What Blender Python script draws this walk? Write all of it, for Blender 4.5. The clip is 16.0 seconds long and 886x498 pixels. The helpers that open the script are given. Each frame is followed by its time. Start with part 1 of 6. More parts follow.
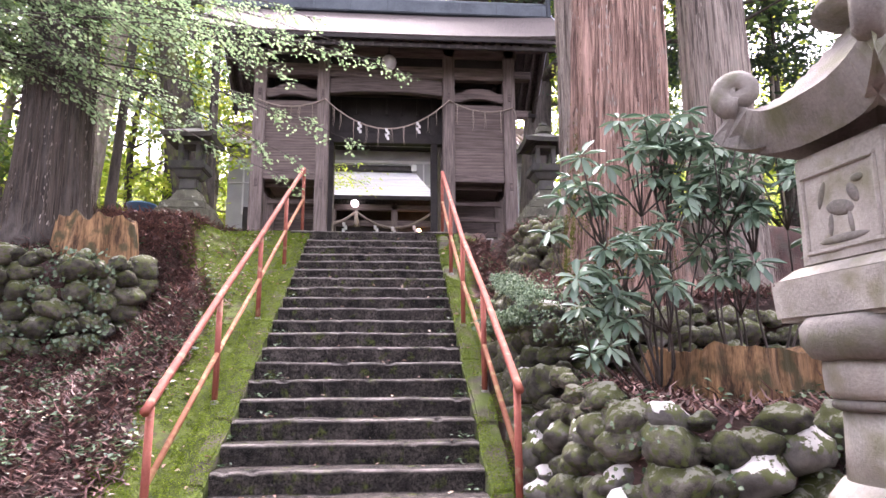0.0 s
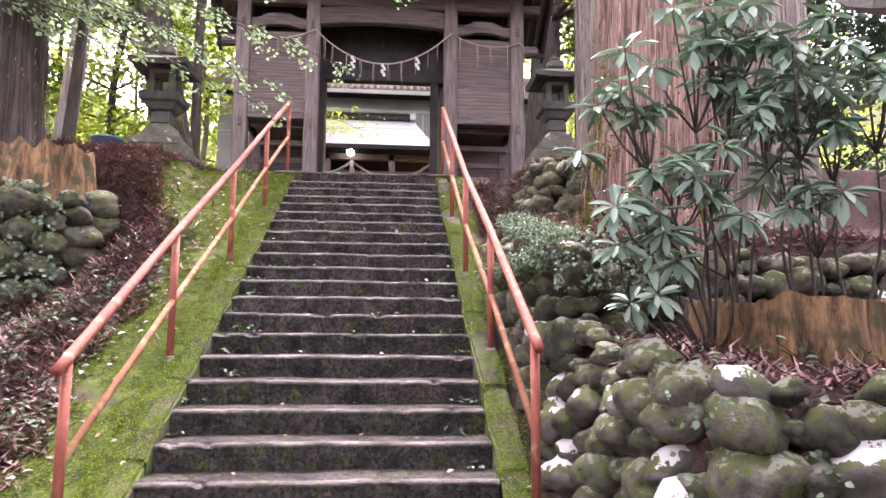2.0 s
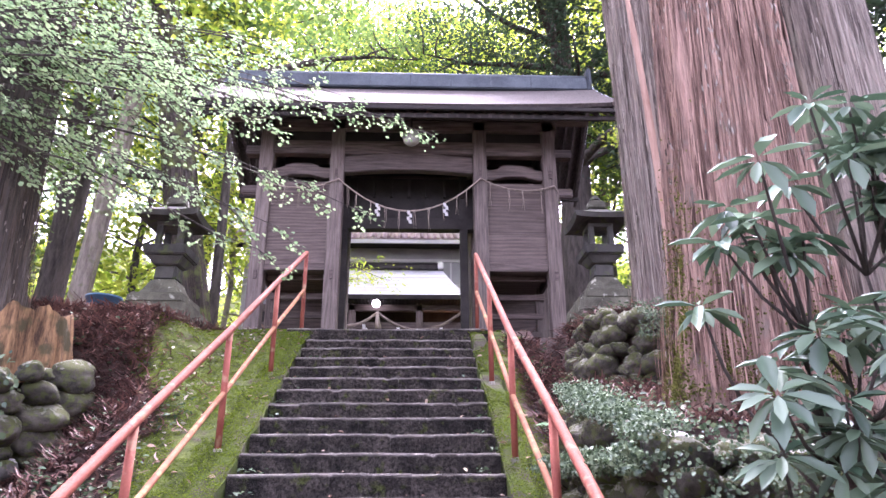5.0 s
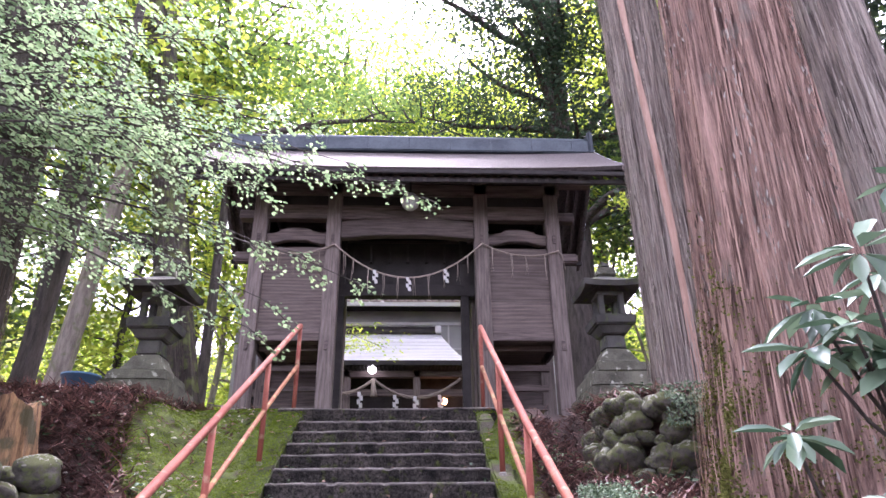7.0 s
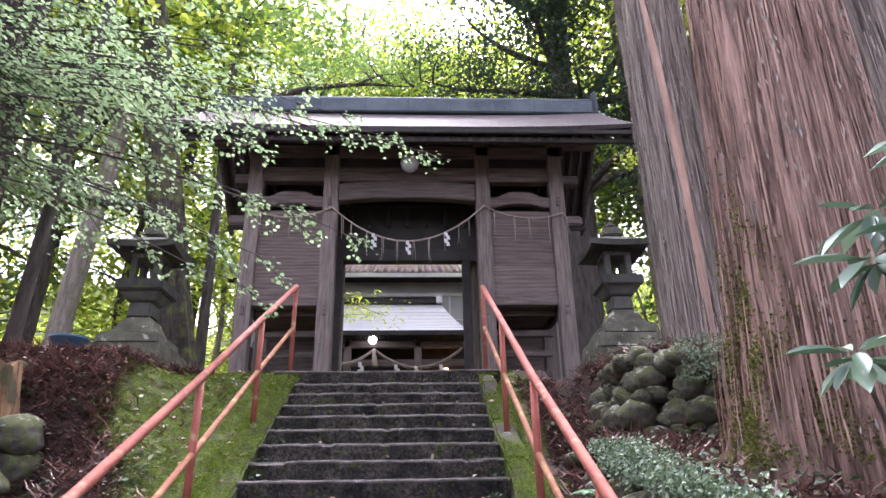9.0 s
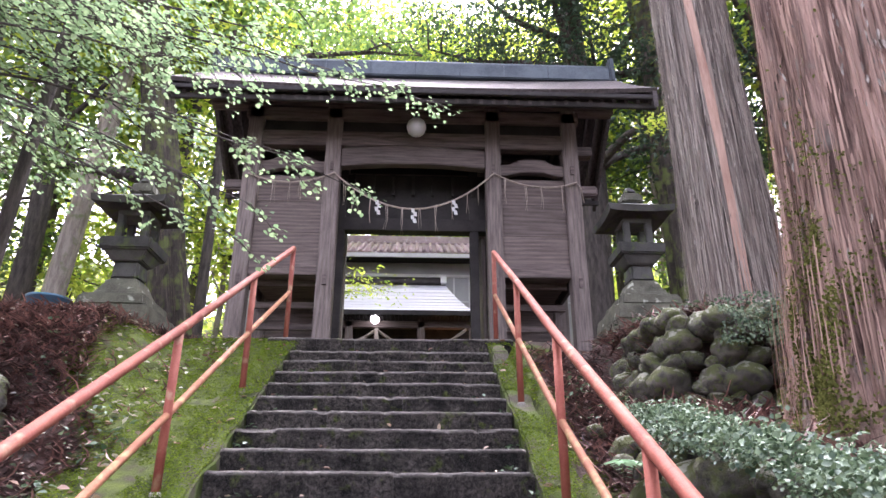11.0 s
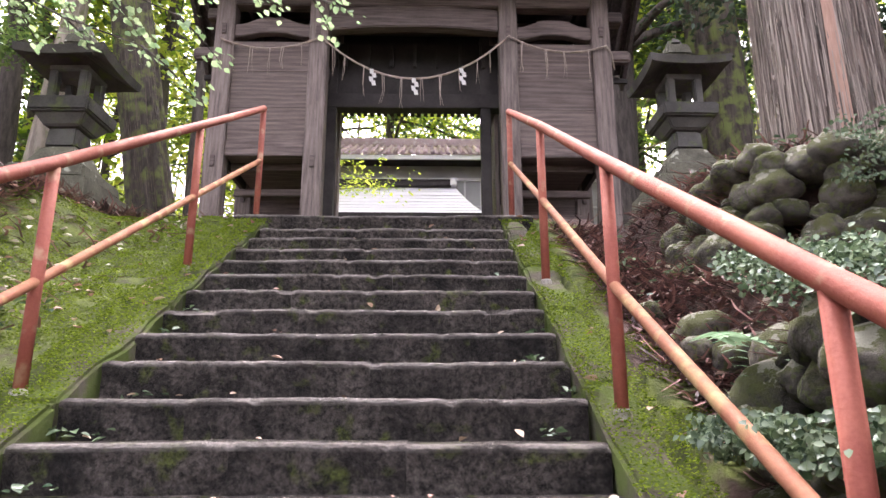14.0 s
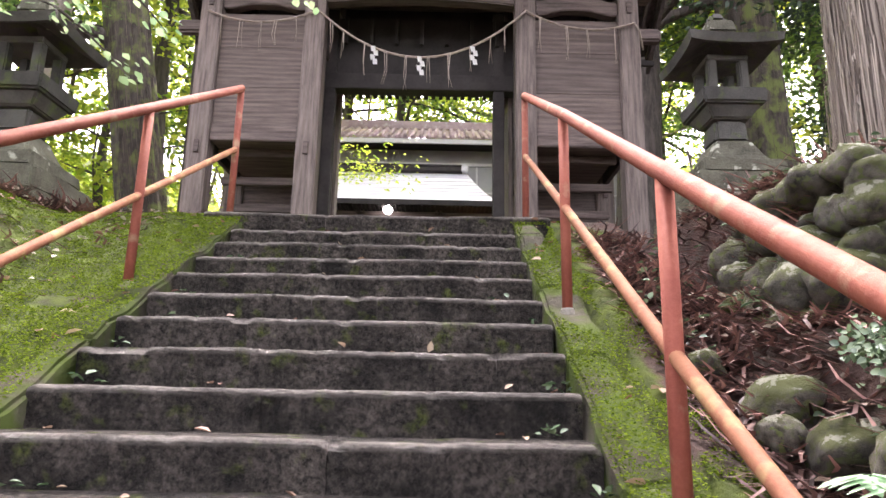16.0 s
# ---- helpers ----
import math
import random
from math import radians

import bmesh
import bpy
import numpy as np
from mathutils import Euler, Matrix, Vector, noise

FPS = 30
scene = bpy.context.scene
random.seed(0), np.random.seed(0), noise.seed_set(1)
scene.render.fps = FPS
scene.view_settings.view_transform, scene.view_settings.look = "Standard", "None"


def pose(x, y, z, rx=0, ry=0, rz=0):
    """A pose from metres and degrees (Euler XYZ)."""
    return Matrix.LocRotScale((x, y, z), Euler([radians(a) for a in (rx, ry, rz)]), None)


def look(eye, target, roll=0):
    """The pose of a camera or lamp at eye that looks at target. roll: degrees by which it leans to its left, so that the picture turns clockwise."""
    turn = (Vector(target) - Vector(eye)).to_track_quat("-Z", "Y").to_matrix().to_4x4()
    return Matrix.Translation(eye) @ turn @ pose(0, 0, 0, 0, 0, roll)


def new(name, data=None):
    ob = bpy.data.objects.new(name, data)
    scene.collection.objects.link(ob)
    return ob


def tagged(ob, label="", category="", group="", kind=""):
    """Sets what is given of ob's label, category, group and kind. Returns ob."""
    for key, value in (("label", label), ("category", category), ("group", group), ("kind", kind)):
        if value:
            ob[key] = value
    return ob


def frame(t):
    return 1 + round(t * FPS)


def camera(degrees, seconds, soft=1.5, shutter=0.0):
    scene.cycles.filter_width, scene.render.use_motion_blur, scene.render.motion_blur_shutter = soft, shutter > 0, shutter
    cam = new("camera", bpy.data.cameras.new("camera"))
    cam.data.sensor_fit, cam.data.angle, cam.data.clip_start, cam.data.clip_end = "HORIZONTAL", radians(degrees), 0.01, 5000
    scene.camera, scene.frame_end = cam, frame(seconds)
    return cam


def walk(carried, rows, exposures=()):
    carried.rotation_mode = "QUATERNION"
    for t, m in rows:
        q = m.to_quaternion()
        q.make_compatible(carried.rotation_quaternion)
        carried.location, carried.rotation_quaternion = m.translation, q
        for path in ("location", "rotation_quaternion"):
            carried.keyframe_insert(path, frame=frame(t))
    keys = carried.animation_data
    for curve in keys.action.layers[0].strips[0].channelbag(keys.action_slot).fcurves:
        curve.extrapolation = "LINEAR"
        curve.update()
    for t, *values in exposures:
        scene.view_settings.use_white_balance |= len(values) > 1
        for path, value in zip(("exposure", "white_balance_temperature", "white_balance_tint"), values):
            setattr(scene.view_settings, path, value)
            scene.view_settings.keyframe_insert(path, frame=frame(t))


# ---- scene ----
cam = camera(67.7, 16.0)
PATH = [
    (0, (0.303, 0.93, 2.198), (0.46, 2.889, 2.57), -0.3),
    (0.5, (0.292, 1.175, 2.147), (0.44, 3.139, 2.493), 0.3),
    (1, (0.276, 1.438, 2.138), (0.437, 3.412, 2.419), 1.1),
    (1.5, (0.325, 1.691, 2.102), (0.488, 3.669, 2.351), 0.7),
    (2, (0.371, 1.953, 2.171), (0.534, 3.931, 2.42), 0.4),
    (2.5, (0.394, 2.154, 2.254), (0.539, 4.127, 2.541), 0.5),
    (3, (0.392, 2.399, 2.289), (0.507, 4.361, 2.659), 0.4),
    (3.5, (0.399, 2.6, 2.357), (0.491, 4.542, 2.824), 0.1),
    (4, (0.378, 2.788, 2.425), (0.462, 4.711, 2.966), 0.4),
    (4.5, (0.378, 2.972, 2.464), (0.452, 4.877, 3.068), -0.0),
    (5, (0.371, 3.143, 2.555), (0.445, 5.022, 3.235), -0.3),
    (5.2, (0.365, 3.178, 2.591), (0.438, 5.048, 3.298), -0.5),
    (7.3, (0.28, 3.577, 2.898), (0.371, 5.387, 3.745), -0.8),
    (7.5, (0.273, 3.593, 2.902), (0.366, 5.403, 3.749), -0.9),
    (8, (0.232, 3.654, 2.898), (0.33, 5.468, 3.735), -1.2),
    (8.5, (0.279, 3.725, 2.86), (0.369, 5.548, 3.676), -1.2),
    (9, (0.306, 3.93, 2.81), (0.392, 5.771, 3.586), -1.0),
    (9.2, (0.306, 4.024, 2.785), (0.394, 5.87, 3.549), -0.9),
    (11.3, (0.274, 4.693, 2.747), (0.353, 6.548, 3.49), 0.2),
    (11.5, (0.279, 4.78, 2.756), (0.368, 6.635, 3.499), 0.4),
    (12, (0.329, 5.053, 2.766), (0.449, 6.924, 3.462), 0.2),
    (12.5, (0.363, 5.31, 2.732), (0.488, 7.205, 3.357), -0.6),
    (13, (0.375, 5.549, 2.726), (0.449, 7.472, 3.27), -0.3),
    (13.5, (0.412, 5.786, 2.696), (0.457, 7.718, 3.21), -0.4),
    (14, (0.41, 6.011, 2.734), (0.451, 7.946, 3.237), -0.1),
    (14.5, (0.449, 6.214, 2.791), (0.48, 8.151, 3.29), 0.7),
    (15, (0.478, 6.413, 2.857), (0.504, 8.352, 3.347), 1.0),
    (15.5, (0.508, 6.615, 2.981), (0.524, 8.557, 3.459), 1.1),
    (16, (0.504, 6.771, 3.122), (0.509, 8.719, 3.574), 1.1),
]
walk(cam, [(t, look(eye, target, roll)) for t, eye, target, roll in PATH], exposures=[(0, 3.25, 6450, 33), (1.5, 3.33, 6650, 35), (3, 3.4, 6350, 36), (5, 3.32, 5950, 40), (7.5, 2.90, 6000, 34), (9, 2.76, 6050, 29), (11.5, 3.10, 6150, 28), (12.5, 3.02, 6450, 28), (14.5, 3.30, 6650, 26), (16, 3.36, 6750, 23)])

# ---- light ----
world = bpy.data.worlds.new("sky")
scene.world = world
world.use_nodes = True
wn = world.node_tree.nodes
sky = wn.new("ShaderNodeTexSky")
sky.sky_type = "NISHITA"
sky.sun_disc = False
sky.sun_elevation, sky.sun_rotation = radians(62), radians(8)
sky.air_density, sky.dust_density, sky.ozone_density = 1.0, 4.0, 1.0
haze = wn.new("ShaderNodeHueSaturation")
haze.inputs["Saturation"].default_value = 0.22
world.node_tree.links.new(sky.outputs[0], haze.inputs["Color"])
world.node_tree.links.new(haze.outputs[0], wn["Background"].inputs[0])
wn["Background"].inputs[1].default_value = 0.15
sun_data = bpy.data.lights.new("sun", "SUN")
sun_data.energy, sun_data.angle, sun_data.color = 1.5, radians(20), (1.0, 0.97, 0.92)
sun = new("sun", sun_data)
sun.matrix_world = look((4, 25, 38), (0.5, 7, 4))


# ---- materials ----
def mat(name, c1, c2, scale=4.0, rough=0.8, bump=0.3, c3=None, fine=60.0, stretch=(1, 1, 1), metallic=0.0, spec=0.4, c3_cut=(0.55, 0.7), bump_dist=0.02, vary=0.25, coat=0.0, lo=0.55, hi=1.05, grain=0.0):
    m = bpy.data.materials.new(name)
    m.use_nodes = True
    nt = m.node_tree
    n, l = nt.nodes, nt.links
    b = n["Principled BSDF"]
    b.inputs["Roughness"].default_value, b.inputs["Metallic"].default_value = rough, metallic
    b.inputs["Specular IOR Level"].default_value = spec
    b.inputs["Coat Weight"].default_value = coat
    tc, mp, oi = n.new("ShaderNodeTexCoord"), n.new("ShaderNodeMapping"), n.new("ShaderNodeObjectInfo")
    mp.inputs["Scale"].default_value = stretch
    sh = n.new("ShaderNodeVectorMath")
    sh.operation = "MULTIPLY_ADD"
    l.new(oi.outputs["Random"], sh.inputs[0])
    sh.inputs[1].default_value = (37.0, 23.0, 11.0)
    l.new(tc.outputs["Object"], sh.inputs[2])
    l.new(sh.outputs[0], mp.inputs[0])
    big, small = n.new("ShaderNodeTexNoise"), n.new("ShaderNodeTexNoise")
    big.inputs["Scale"].default_value, big.inputs["Detail"].default_value = scale, 6
    small.inputs["Scale"].default_value, small.inputs["Detail"].default_value = fine, 8
    small.inputs["Roughness"].default_value = 0.7
    for t in (big, small):
        l.new(mp.outputs[0], t.inputs["Vector"])
    add = n.new("ShaderNodeMath")
    add.operation = "MULTIPLY_ADD"
    l.new(small.outputs[0], add.inputs[0])
    add.inputs[1].default_value = 0.6
    l.new(big.outputs[0], add.inputs[2])
    if grain:
        wave, gm, wm = n.new("ShaderNodeTexWave"), n.new("ShaderNodeMath"), n.new("ShaderNodeMapping")
        wm.inputs["Scale"].default_value = (0.22, 1, 1)
        wave.bands_direction = "Z"
        wave.inputs["Scale"].default_value, wave.inputs["Distortion"].default_value = 4.5, 9.0
        wave.inputs["Detail"].default_value, wave.inputs["Detail Scale"].default_value = 2.0, 0.35
        l.new(sh.outputs[0], wm.inputs[0])
        l.new(wm.outputs[0], wave.inputs["Vector"])
        gm.operation = "MULTIPLY_ADD"
        l.new(wave.outputs["Fac"], gm.inputs[0])
        gm.inputs[1].default_value = -grain
        l.new(add.outputs[0], gm.inputs[2])
        add = gm
    ramp = n.new("ShaderNodeValToRGB")
    ramp.color_ramp.elements[0].position, ramp.color_ramp.elements[1].position = lo, hi
    ramp.color_ramp.elements[0].color, ramp.color_ramp.elements[1].color = (*c1, 1), (*c2, 1)
    l.new(add.outputs[0], ramp.inputs[0])
    col = ramp.outputs[0]
    if c3:
        spots, cut = n.new("ShaderNodeTexNoise"), n.new("ShaderNodeMapRange")
        spots.inputs["Scale"].default_value, spots.inputs["Detail"].default_value = scale * 1.7, 7
        l.new(sh.outputs[0], spots.inputs["Vector"])
        cut.inputs[1].default_value, cut.inputs[2].default_value = c3_cut
        l.new(spots.outputs[0], cut.inputs[0])
        mix = n.new("ShaderNodeMix")
        mix.data_type = "RGBA"
        l.new(cut.outputs[0], mix.inputs[0])
        l.new(col, mix.inputs[6])
        mix.inputs[7].default_value = (*c3, 1)
        col = mix.outputs[2]
    hsv, val = n.new("ShaderNodeHueSaturation"), n.new("ShaderNodeMapRange")
    l.new(oi.outputs["Random"], val.inputs[0])
    val.inputs[3].default_value, val.inputs[4].default_value = 1 - vary, 1 + vary
    l.new(val.outputs[0], hsv.inputs["Value"])
    l.new(col, hsv.inputs["Color"])
    l.new(hsv.outputs[0], b.inputs["Base Color"])
    if bump:
        bp = n.new("ShaderNodeBump")
        bp.inputs["Strength"].default_value, bp.inputs["Distance"].default_value = bump, bump_dist
        l.new(add.outputs[0], bp.inputs["Height"])
        l.new(bp.outputs[0], b.inputs["Normal"])
    return m


def leaf_mat(name, c1, c2, through_light=0.5, rough=0.4, gloss=0.12):
    m = bpy.data.materials.new(name)
    m.use_nodes = True
    n, l = m.node_tree.nodes, m.node_tree.links
    n.remove(n["Principled BSDF"])
    geo, ramp = n.new("ShaderNodeNewGeometry"), n.new("ShaderNodeValToRGB")
    ramp.color_ramp.elements[0].color, ramp.color_ramp.elements[1].color = (*c1, 1), (*c2, 1)
    l.new(geo.outputs["Random Per Island"], ramp.inputs[0])
    d, t, g = n.new("ShaderNodeBsdfDiffuse"), n.new("ShaderNodeBsdfTranslucent"), n.new("ShaderNodeBsdfGlossy")
    g.inputs["Roughness"].default_value = rough
    g.inputs["Color"].default_value = (0.8, 0.85, 0.9, 1)
    a, s = n.new("ShaderNodeMixShader"), n.new("ShaderNodeMixShader")
    a.inputs[0].default_value, s.inputs[0].default_value = through_light, gloss
    l.new(ramp.outputs[0], d.inputs[0])
    l.new(ramp.outputs[0], t.inputs[0])
    l.new(d.outputs[0], a.inputs[1])
    l.new(t.outputs[0], a.inputs[2])
    l.new(a.outputs[0], s.inputs[1])
    l.new(g.outputs[0], s.inputs[2])
    l.new(s.outputs[0], n["Material Output"].inputs[0])
    return m


def glow_mat(name, colour, strength):
    m = bpy.data.materials.new(name)
    m.use_nodes = True
    b = m.node_tree.nodes["Principled BSDF"]
    b.inputs["Base Color"].default_value = (*colour, 1)
    b.inputs["Emission Color"].default_value = (*colour, 1)
    b.inputs["Emission Strength"].default_value = strength
    return m


STEP = mat("step_stone", (0.006, 0.005, 0.0045), (0.092, 0.080, 0.070), 5, 0.92, 1.0, (0.060, 0.075, 0.018), 75, c3_cut=(0.58, 0.68), bump_dist=0.07, lo=0.60, hi=1.0, vary=0.15)
# worn pale noses of the steps; sky light on their edges is in the colour too
sn, sl = STEP.node_tree.nodes, STEP.node_tree.links
pit, pitmap, pitmix = sn.new("ShaderNodeTexNoise"), sn.new("ShaderNodeMapRange"), sn.new("ShaderNodeMix")
pit.inputs["Scale"].default_value, pit.inputs["Detail"].default_value, pit.inputs["Roughness"].default_value = 34, 10, 0.8
pitgeo = sn.new("ShaderNodeNewGeometry")
sl.new(pitgeo.outputs["Position"], pit.inputs["Vector"])
pitmap.inputs[1].default_value, pitmap.inputs[2].default_value = 0.40, 0.62
pitmap.inputs[3].default_value, pitmap.inputs[4].default_value = 0.15, 2.3
sl.new(pit.outputs[0], pitmap.inputs[0])
pitmix.data_type, pitmix.blend_type = "RGBA", "MULTIPLY"
pitmix.inputs[0].default_value = 1.0
pb = sn["Principled BSDF"].inputs["Base Color"]
sl.new(pb.links[0].from_socket, pitmix.inputs[6])
sl.new(pitmap.outputs[0], pitmix.inputs[7])
sl.new(pitmix.outputs[2], pb)
pitbump = sn.new("ShaderNodeBump")
pitbump.inputs["Strength"].default_value, pitbump.inputs["Distance"].default_value = 0.9, 0.02
sl.new(pit.outputs[0], pitbump.inputs["Height"])
pn = sn["Principled BSDF"].inputs["Normal"]
sl.new(pn.links[0].from_socket, pitbump.inputs["Normal"])
sl.new(pitbump.outputs[0], pn)
nose_light_wear, wmix, wns, wrng = sn.new("ShaderNodeAttribute"), sn.new("ShaderNodeMix"), sn.new("ShaderNodeTexNoise"), sn.new("ShaderNodeMath")
nose_light_wear.attribute_name = "nose_light_wear"
wns.inputs["Scale"].default_value = 30
wrng.operation = "MULTIPLY"
wrng.use_clamp = True
sl.new(nose_light_wear.outputs["Fac"], wrng.inputs[0])
sl.new(wns.outputs[0], wrng.inputs[1])
wmix.data_type = "RGBA"
sl.new(wrng.outputs[0], wmix.inputs[0])
sb = sn["Principled BSDF"].inputs["Base Color"]
sl.new(sb.links[0].from_socket, wmix.inputs[6])
wmix.inputs[7].default_value = (0.46, 0.43, 0.40, 1)
sl.new(wmix.outputs[2], sb)
CURB = mat("mossy_curb_stone", (0.03, 0.026, 0.02), (0.13, 0.115, 0.09), 3, 0.95, 1.0, (0.075, 0.11, 0.02), 40, c3_cut=(0.38, 0.56), bump_dist=0.04)
BOULDER = mat("boulder", (0.020, 0.019, 0.015), (0.17, 0.16, 0.13), 1.8, 0.8, 1.0, (0.10, 0.125, 0.04), 22, c3_cut=(0.52, 0.62), vary=0.5, lo=0.6, hi=1.0, bump_dist=0.035)
BOULDER_PALE = mat("boulder_pale", (0.07, 0.068, 0.06), (0.24, 0.23, 0.21), 1.6, 0.75, 0.8, None, 24, vary=0.25, bump_dist=0.03)


def crown(m, colour, low, high, scale):
    """Growth or bare patches that settle on the upward faces of a stone, with a ragged edge."""
    n, l = m.node_tree.nodes, m.node_tree.links
    geo, sep, ns, add, cut, mix = n.new("ShaderNodeNewGeometry"), n.new("ShaderNodeSeparateXYZ"), n.new("ShaderNodeTexNoise"), n.new("ShaderNodeMath"), n.new("ShaderNodeMapRange"), n.new("ShaderNodeMix")
    ns.inputs["Scale"].default_value, ns.inputs["Detail"].default_value = scale, 8
    ns.inputs["Roughness"].default_value = 0.65
    l.new(geo.outputs["Position"], ns.inputs["Vector"])
    l.new(geo.outputs["Normal"], sep.inputs[0])
    add.operation = "MULTIPLY_ADD"
    l.new(sep.outputs[2], add.inputs[0])
    add.inputs[1].default_value = 0.28
    l.new(ns.outputs[0], add.inputs[2])
    l.new(add.outputs[0], cut.inputs[0])
    cut.inputs[1].default_value, cut.inputs[2].default_value = low, high
    mix.data_type = "RGBA"
    base = n["Principled BSDF"].inputs["Base Color"]
    l.new(cut.outputs[0], mix.inputs[0])
    l.new(base.links[0].from_socket, mix.inputs[6])
    mix.inputs[7].default_value = (*colour, 1)
    l.new(mix.outputs[2], base)


crown(BOULDER, (0.085, 0.10, 0.03), 0.53, 0.70, 9)
crown(BOULDER, (0.26, 0.27, 0.21), 0.715, 0.76, 17)
crown(BOULDER_PALE, (0.10, 0.12, 0.04), 0.52, 0.62, 14)
crown(BOULDER_PALE, (0.74, 0.73, 0.70), 0.685, 0.70, 5)
LANTERN = mat("weathered_granite", (0.045, 0.045, 0.034), (0.155, 0.155, 0.115), 4, 0.9, 0.8, (0.36, 0.37, 0.31), 50, c3_cut=(0.61, 0.66), bump_dist=0.03)
LANTERN_ROOF = mat("dark_granite_moss", (0.05, 0.05, 0.048), (0.11, 0.11, 0.10), 4, 0.85, 0.6, (0.10, 0.13, 0.05), 50, c3_cut=(0.55, 0.7))
PALE_STONE = mat("pale_granite", (0.20, 0.19, 0.165), (0.45, 0.425, 0.38), 3, 0.85, 0.6, (0.22, 0.215, 0.15), 60, c3_cut=(0.5, 0.7), vary=0.1)
CURL_STONE = mat("greyed_granite", (0.10, 0.095, 0.085), (0.26, 0.245, 0.22), 3, 0.85, 0.6, (0.12, 0.125, 0.07), 60, c3_cut=(0.5, 0.7), vary=0.1)
RED_PAINT = mat("red_rail_paint", (0.20, 0.046, 0.033), (0.31, 0.095, 0.062), 5, 0.75, 0.3, (0.36, 0.22, 0.14), 60, c3_cut=(0.58, 0.72), vary=0.08)
ORANGE_PAINT = mat("worn_rail_paint", (0.25, 0.085, 0.05), (0.37, 0.17, 0.09), 6, 0.75, 0.25, (0.44, 0.30, 0.14), 60, c3_cut=(0.52, 0.7), vary=0.08)
PLANK = mat("grained_cedar_plank", (0.056, 0.043, 0.039), (0.175, 0.138, 0.124), 3, 0.75, 0.5, None, 20, stretch=(0.7, 8, 9), bump_dist=0.008, vary=0.16, grain=0.20, lo=0.36, hi=1.05)
WOOD_V = mat("old_cedar_post", (0.075, 0.059, 0.054), (0.225, 0.185, 0.168), 3, 0.75, 0.5, None, 22, stretch=(9, 9, 0.7), bump_dist=0.01, vary=0.15)
WOOD_H = mat("old_cedar_plank", (0.050, 0.038, 0.035), (0.165, 0.130, 0.120), 3, 0.75, 0.5, None, 20, stretch=(0.7, 8, 9), bump_dist=0.01, vary=0.2)
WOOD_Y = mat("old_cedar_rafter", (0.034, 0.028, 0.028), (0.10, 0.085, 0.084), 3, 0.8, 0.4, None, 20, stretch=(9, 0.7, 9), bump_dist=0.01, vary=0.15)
# grey sheets: the sky's reflection is put into this pale lilac colour
ROOF_METAL = mat("sky_sheen_sheet_roof", (0.58, 0.61, 0.80), (0.72, 0.75, 0.92), 2, 0.42, 0.12, (0.36, 0.37, 0.44), 25, metallic=0.0, c3_cut=(0.6, 0.85), vary=0.1)
RIDGE_METAL = mat("blue_grey_ridge_metal", (0.035, 0.048, 0.062), (0.085, 0.11, 0.13), 2, 0.6, 0.15, None, 25, metallic=0.0, vary=0.1)
PALE_ROOF = mat("pale_sheet_roof", (0.38, 0.38, 0.43), (0.50, 0.50, 0.55), 1.2, 0.45, 0.1, (0.34, 0.34, 0.39), 20, metallic=0.1, c3_cut=(0.6, 0.9), stretch=(0.4, 4, 4))
PINK_TILE = mat("pinkish_roof_tile", (0.30, 0.21, 0.23), (0.48, 0.36, 0.38), 3, 0.45, 0.2, (0.55, 0.50, 0.50), 30)
GREY_WALL = mat("grey_shutter_wall", (0.36, 0.36, 0.36), (0.46, 0.46, 0.46), 1.5, 0.5, 0.1, None, 30)
PALE_FRAME = mat("pale_window_frame", (0.55, 0.55, 0.55), (0.66, 0.66, 0.66), 3, 0.5, 0.1, None, 30)
STRAW = mat("straw_rope", (0.20, 0.165, 0.135), (0.40, 0.34, 0.29), 20, 0.9, 0.6, None, 90, stretch=(1, 1, 3))
PAPER = mat("white_paper", (0.78, 0.78, 0.78), (0.85, 0.85, 0.85), 6, 0.8, 0.1, None, 40, vary=0.03)
BARK_RED = mat("red_cedar_bark", (0.075, 0.042, 0.034), (0.56, 0.37, 0.30), 2.6, 0.9, 1.0, (0.26, 0.235, 0.20), 12, stretch=(7, 7, 0.38), c3_cut=(0.55, 0.75), bump_dist=0.04, vary=0.05, lo=0.62, hi=0.98)
BARK_GREY = mat("grey_cedar_bark", (0.06, 0.05, 0.045), (0.44, 0.37, 0.32), 2.6, 0.9, 1.0, (0.27, 0.26, 0.22), 12, stretch=(7, 7, 0.38), c3_cut=(0.55, 0.75), bump_dist=0.04, vary=0.1, lo=0.62, hi=0.98)
BARK_MOSS = mat("mossy_bark", (0.016, 0.013, 0.011), (0.085, 0.072, 0.06), 2.5, 0.9, 1.0, (0.12, 0.15, 0.045), 18, stretch=(4, 4, 0.8), c3_cut=(0.46, 0.62), bump_dist=0.03, vary=0.1)
BARK_DARK = mat("dark_bark", (0.030, 0.026, 0.023), (0.11, 0.095, 0.085), 3, 0.9, 1.0, None, 18, stretch=(4, 4, 0.8), bump_dist=0.03, vary=0.1)
BARK_PALE = mat("pale_bark", (0.14, 0.12, 0.10), (0.34, 0.30, 0.26), 3, 0.9, 0.7, (0.16, 0.18, 0.10), 18, stretch=(4, 4, 0.7), vary=0.25)
STUMP = mat("rotten_stump_wood", (0.05, 0.028, 0.016), (0.38, 0.225, 0.11), 2.4, 0.9, 1.0, (0.075, 0.065, 0.03), 14, stretch=(7, 7, 0.9), c3_cut=(0.50, 0.60), lo=0.62, hi=0.98, bump_dist=0.05)
BARK_STRIP = leaf_mat("bark_strip", (0.09, 0.052, 0.04), (0.46, 0.31, 0.25), 0.0, 0.7, 0.01)
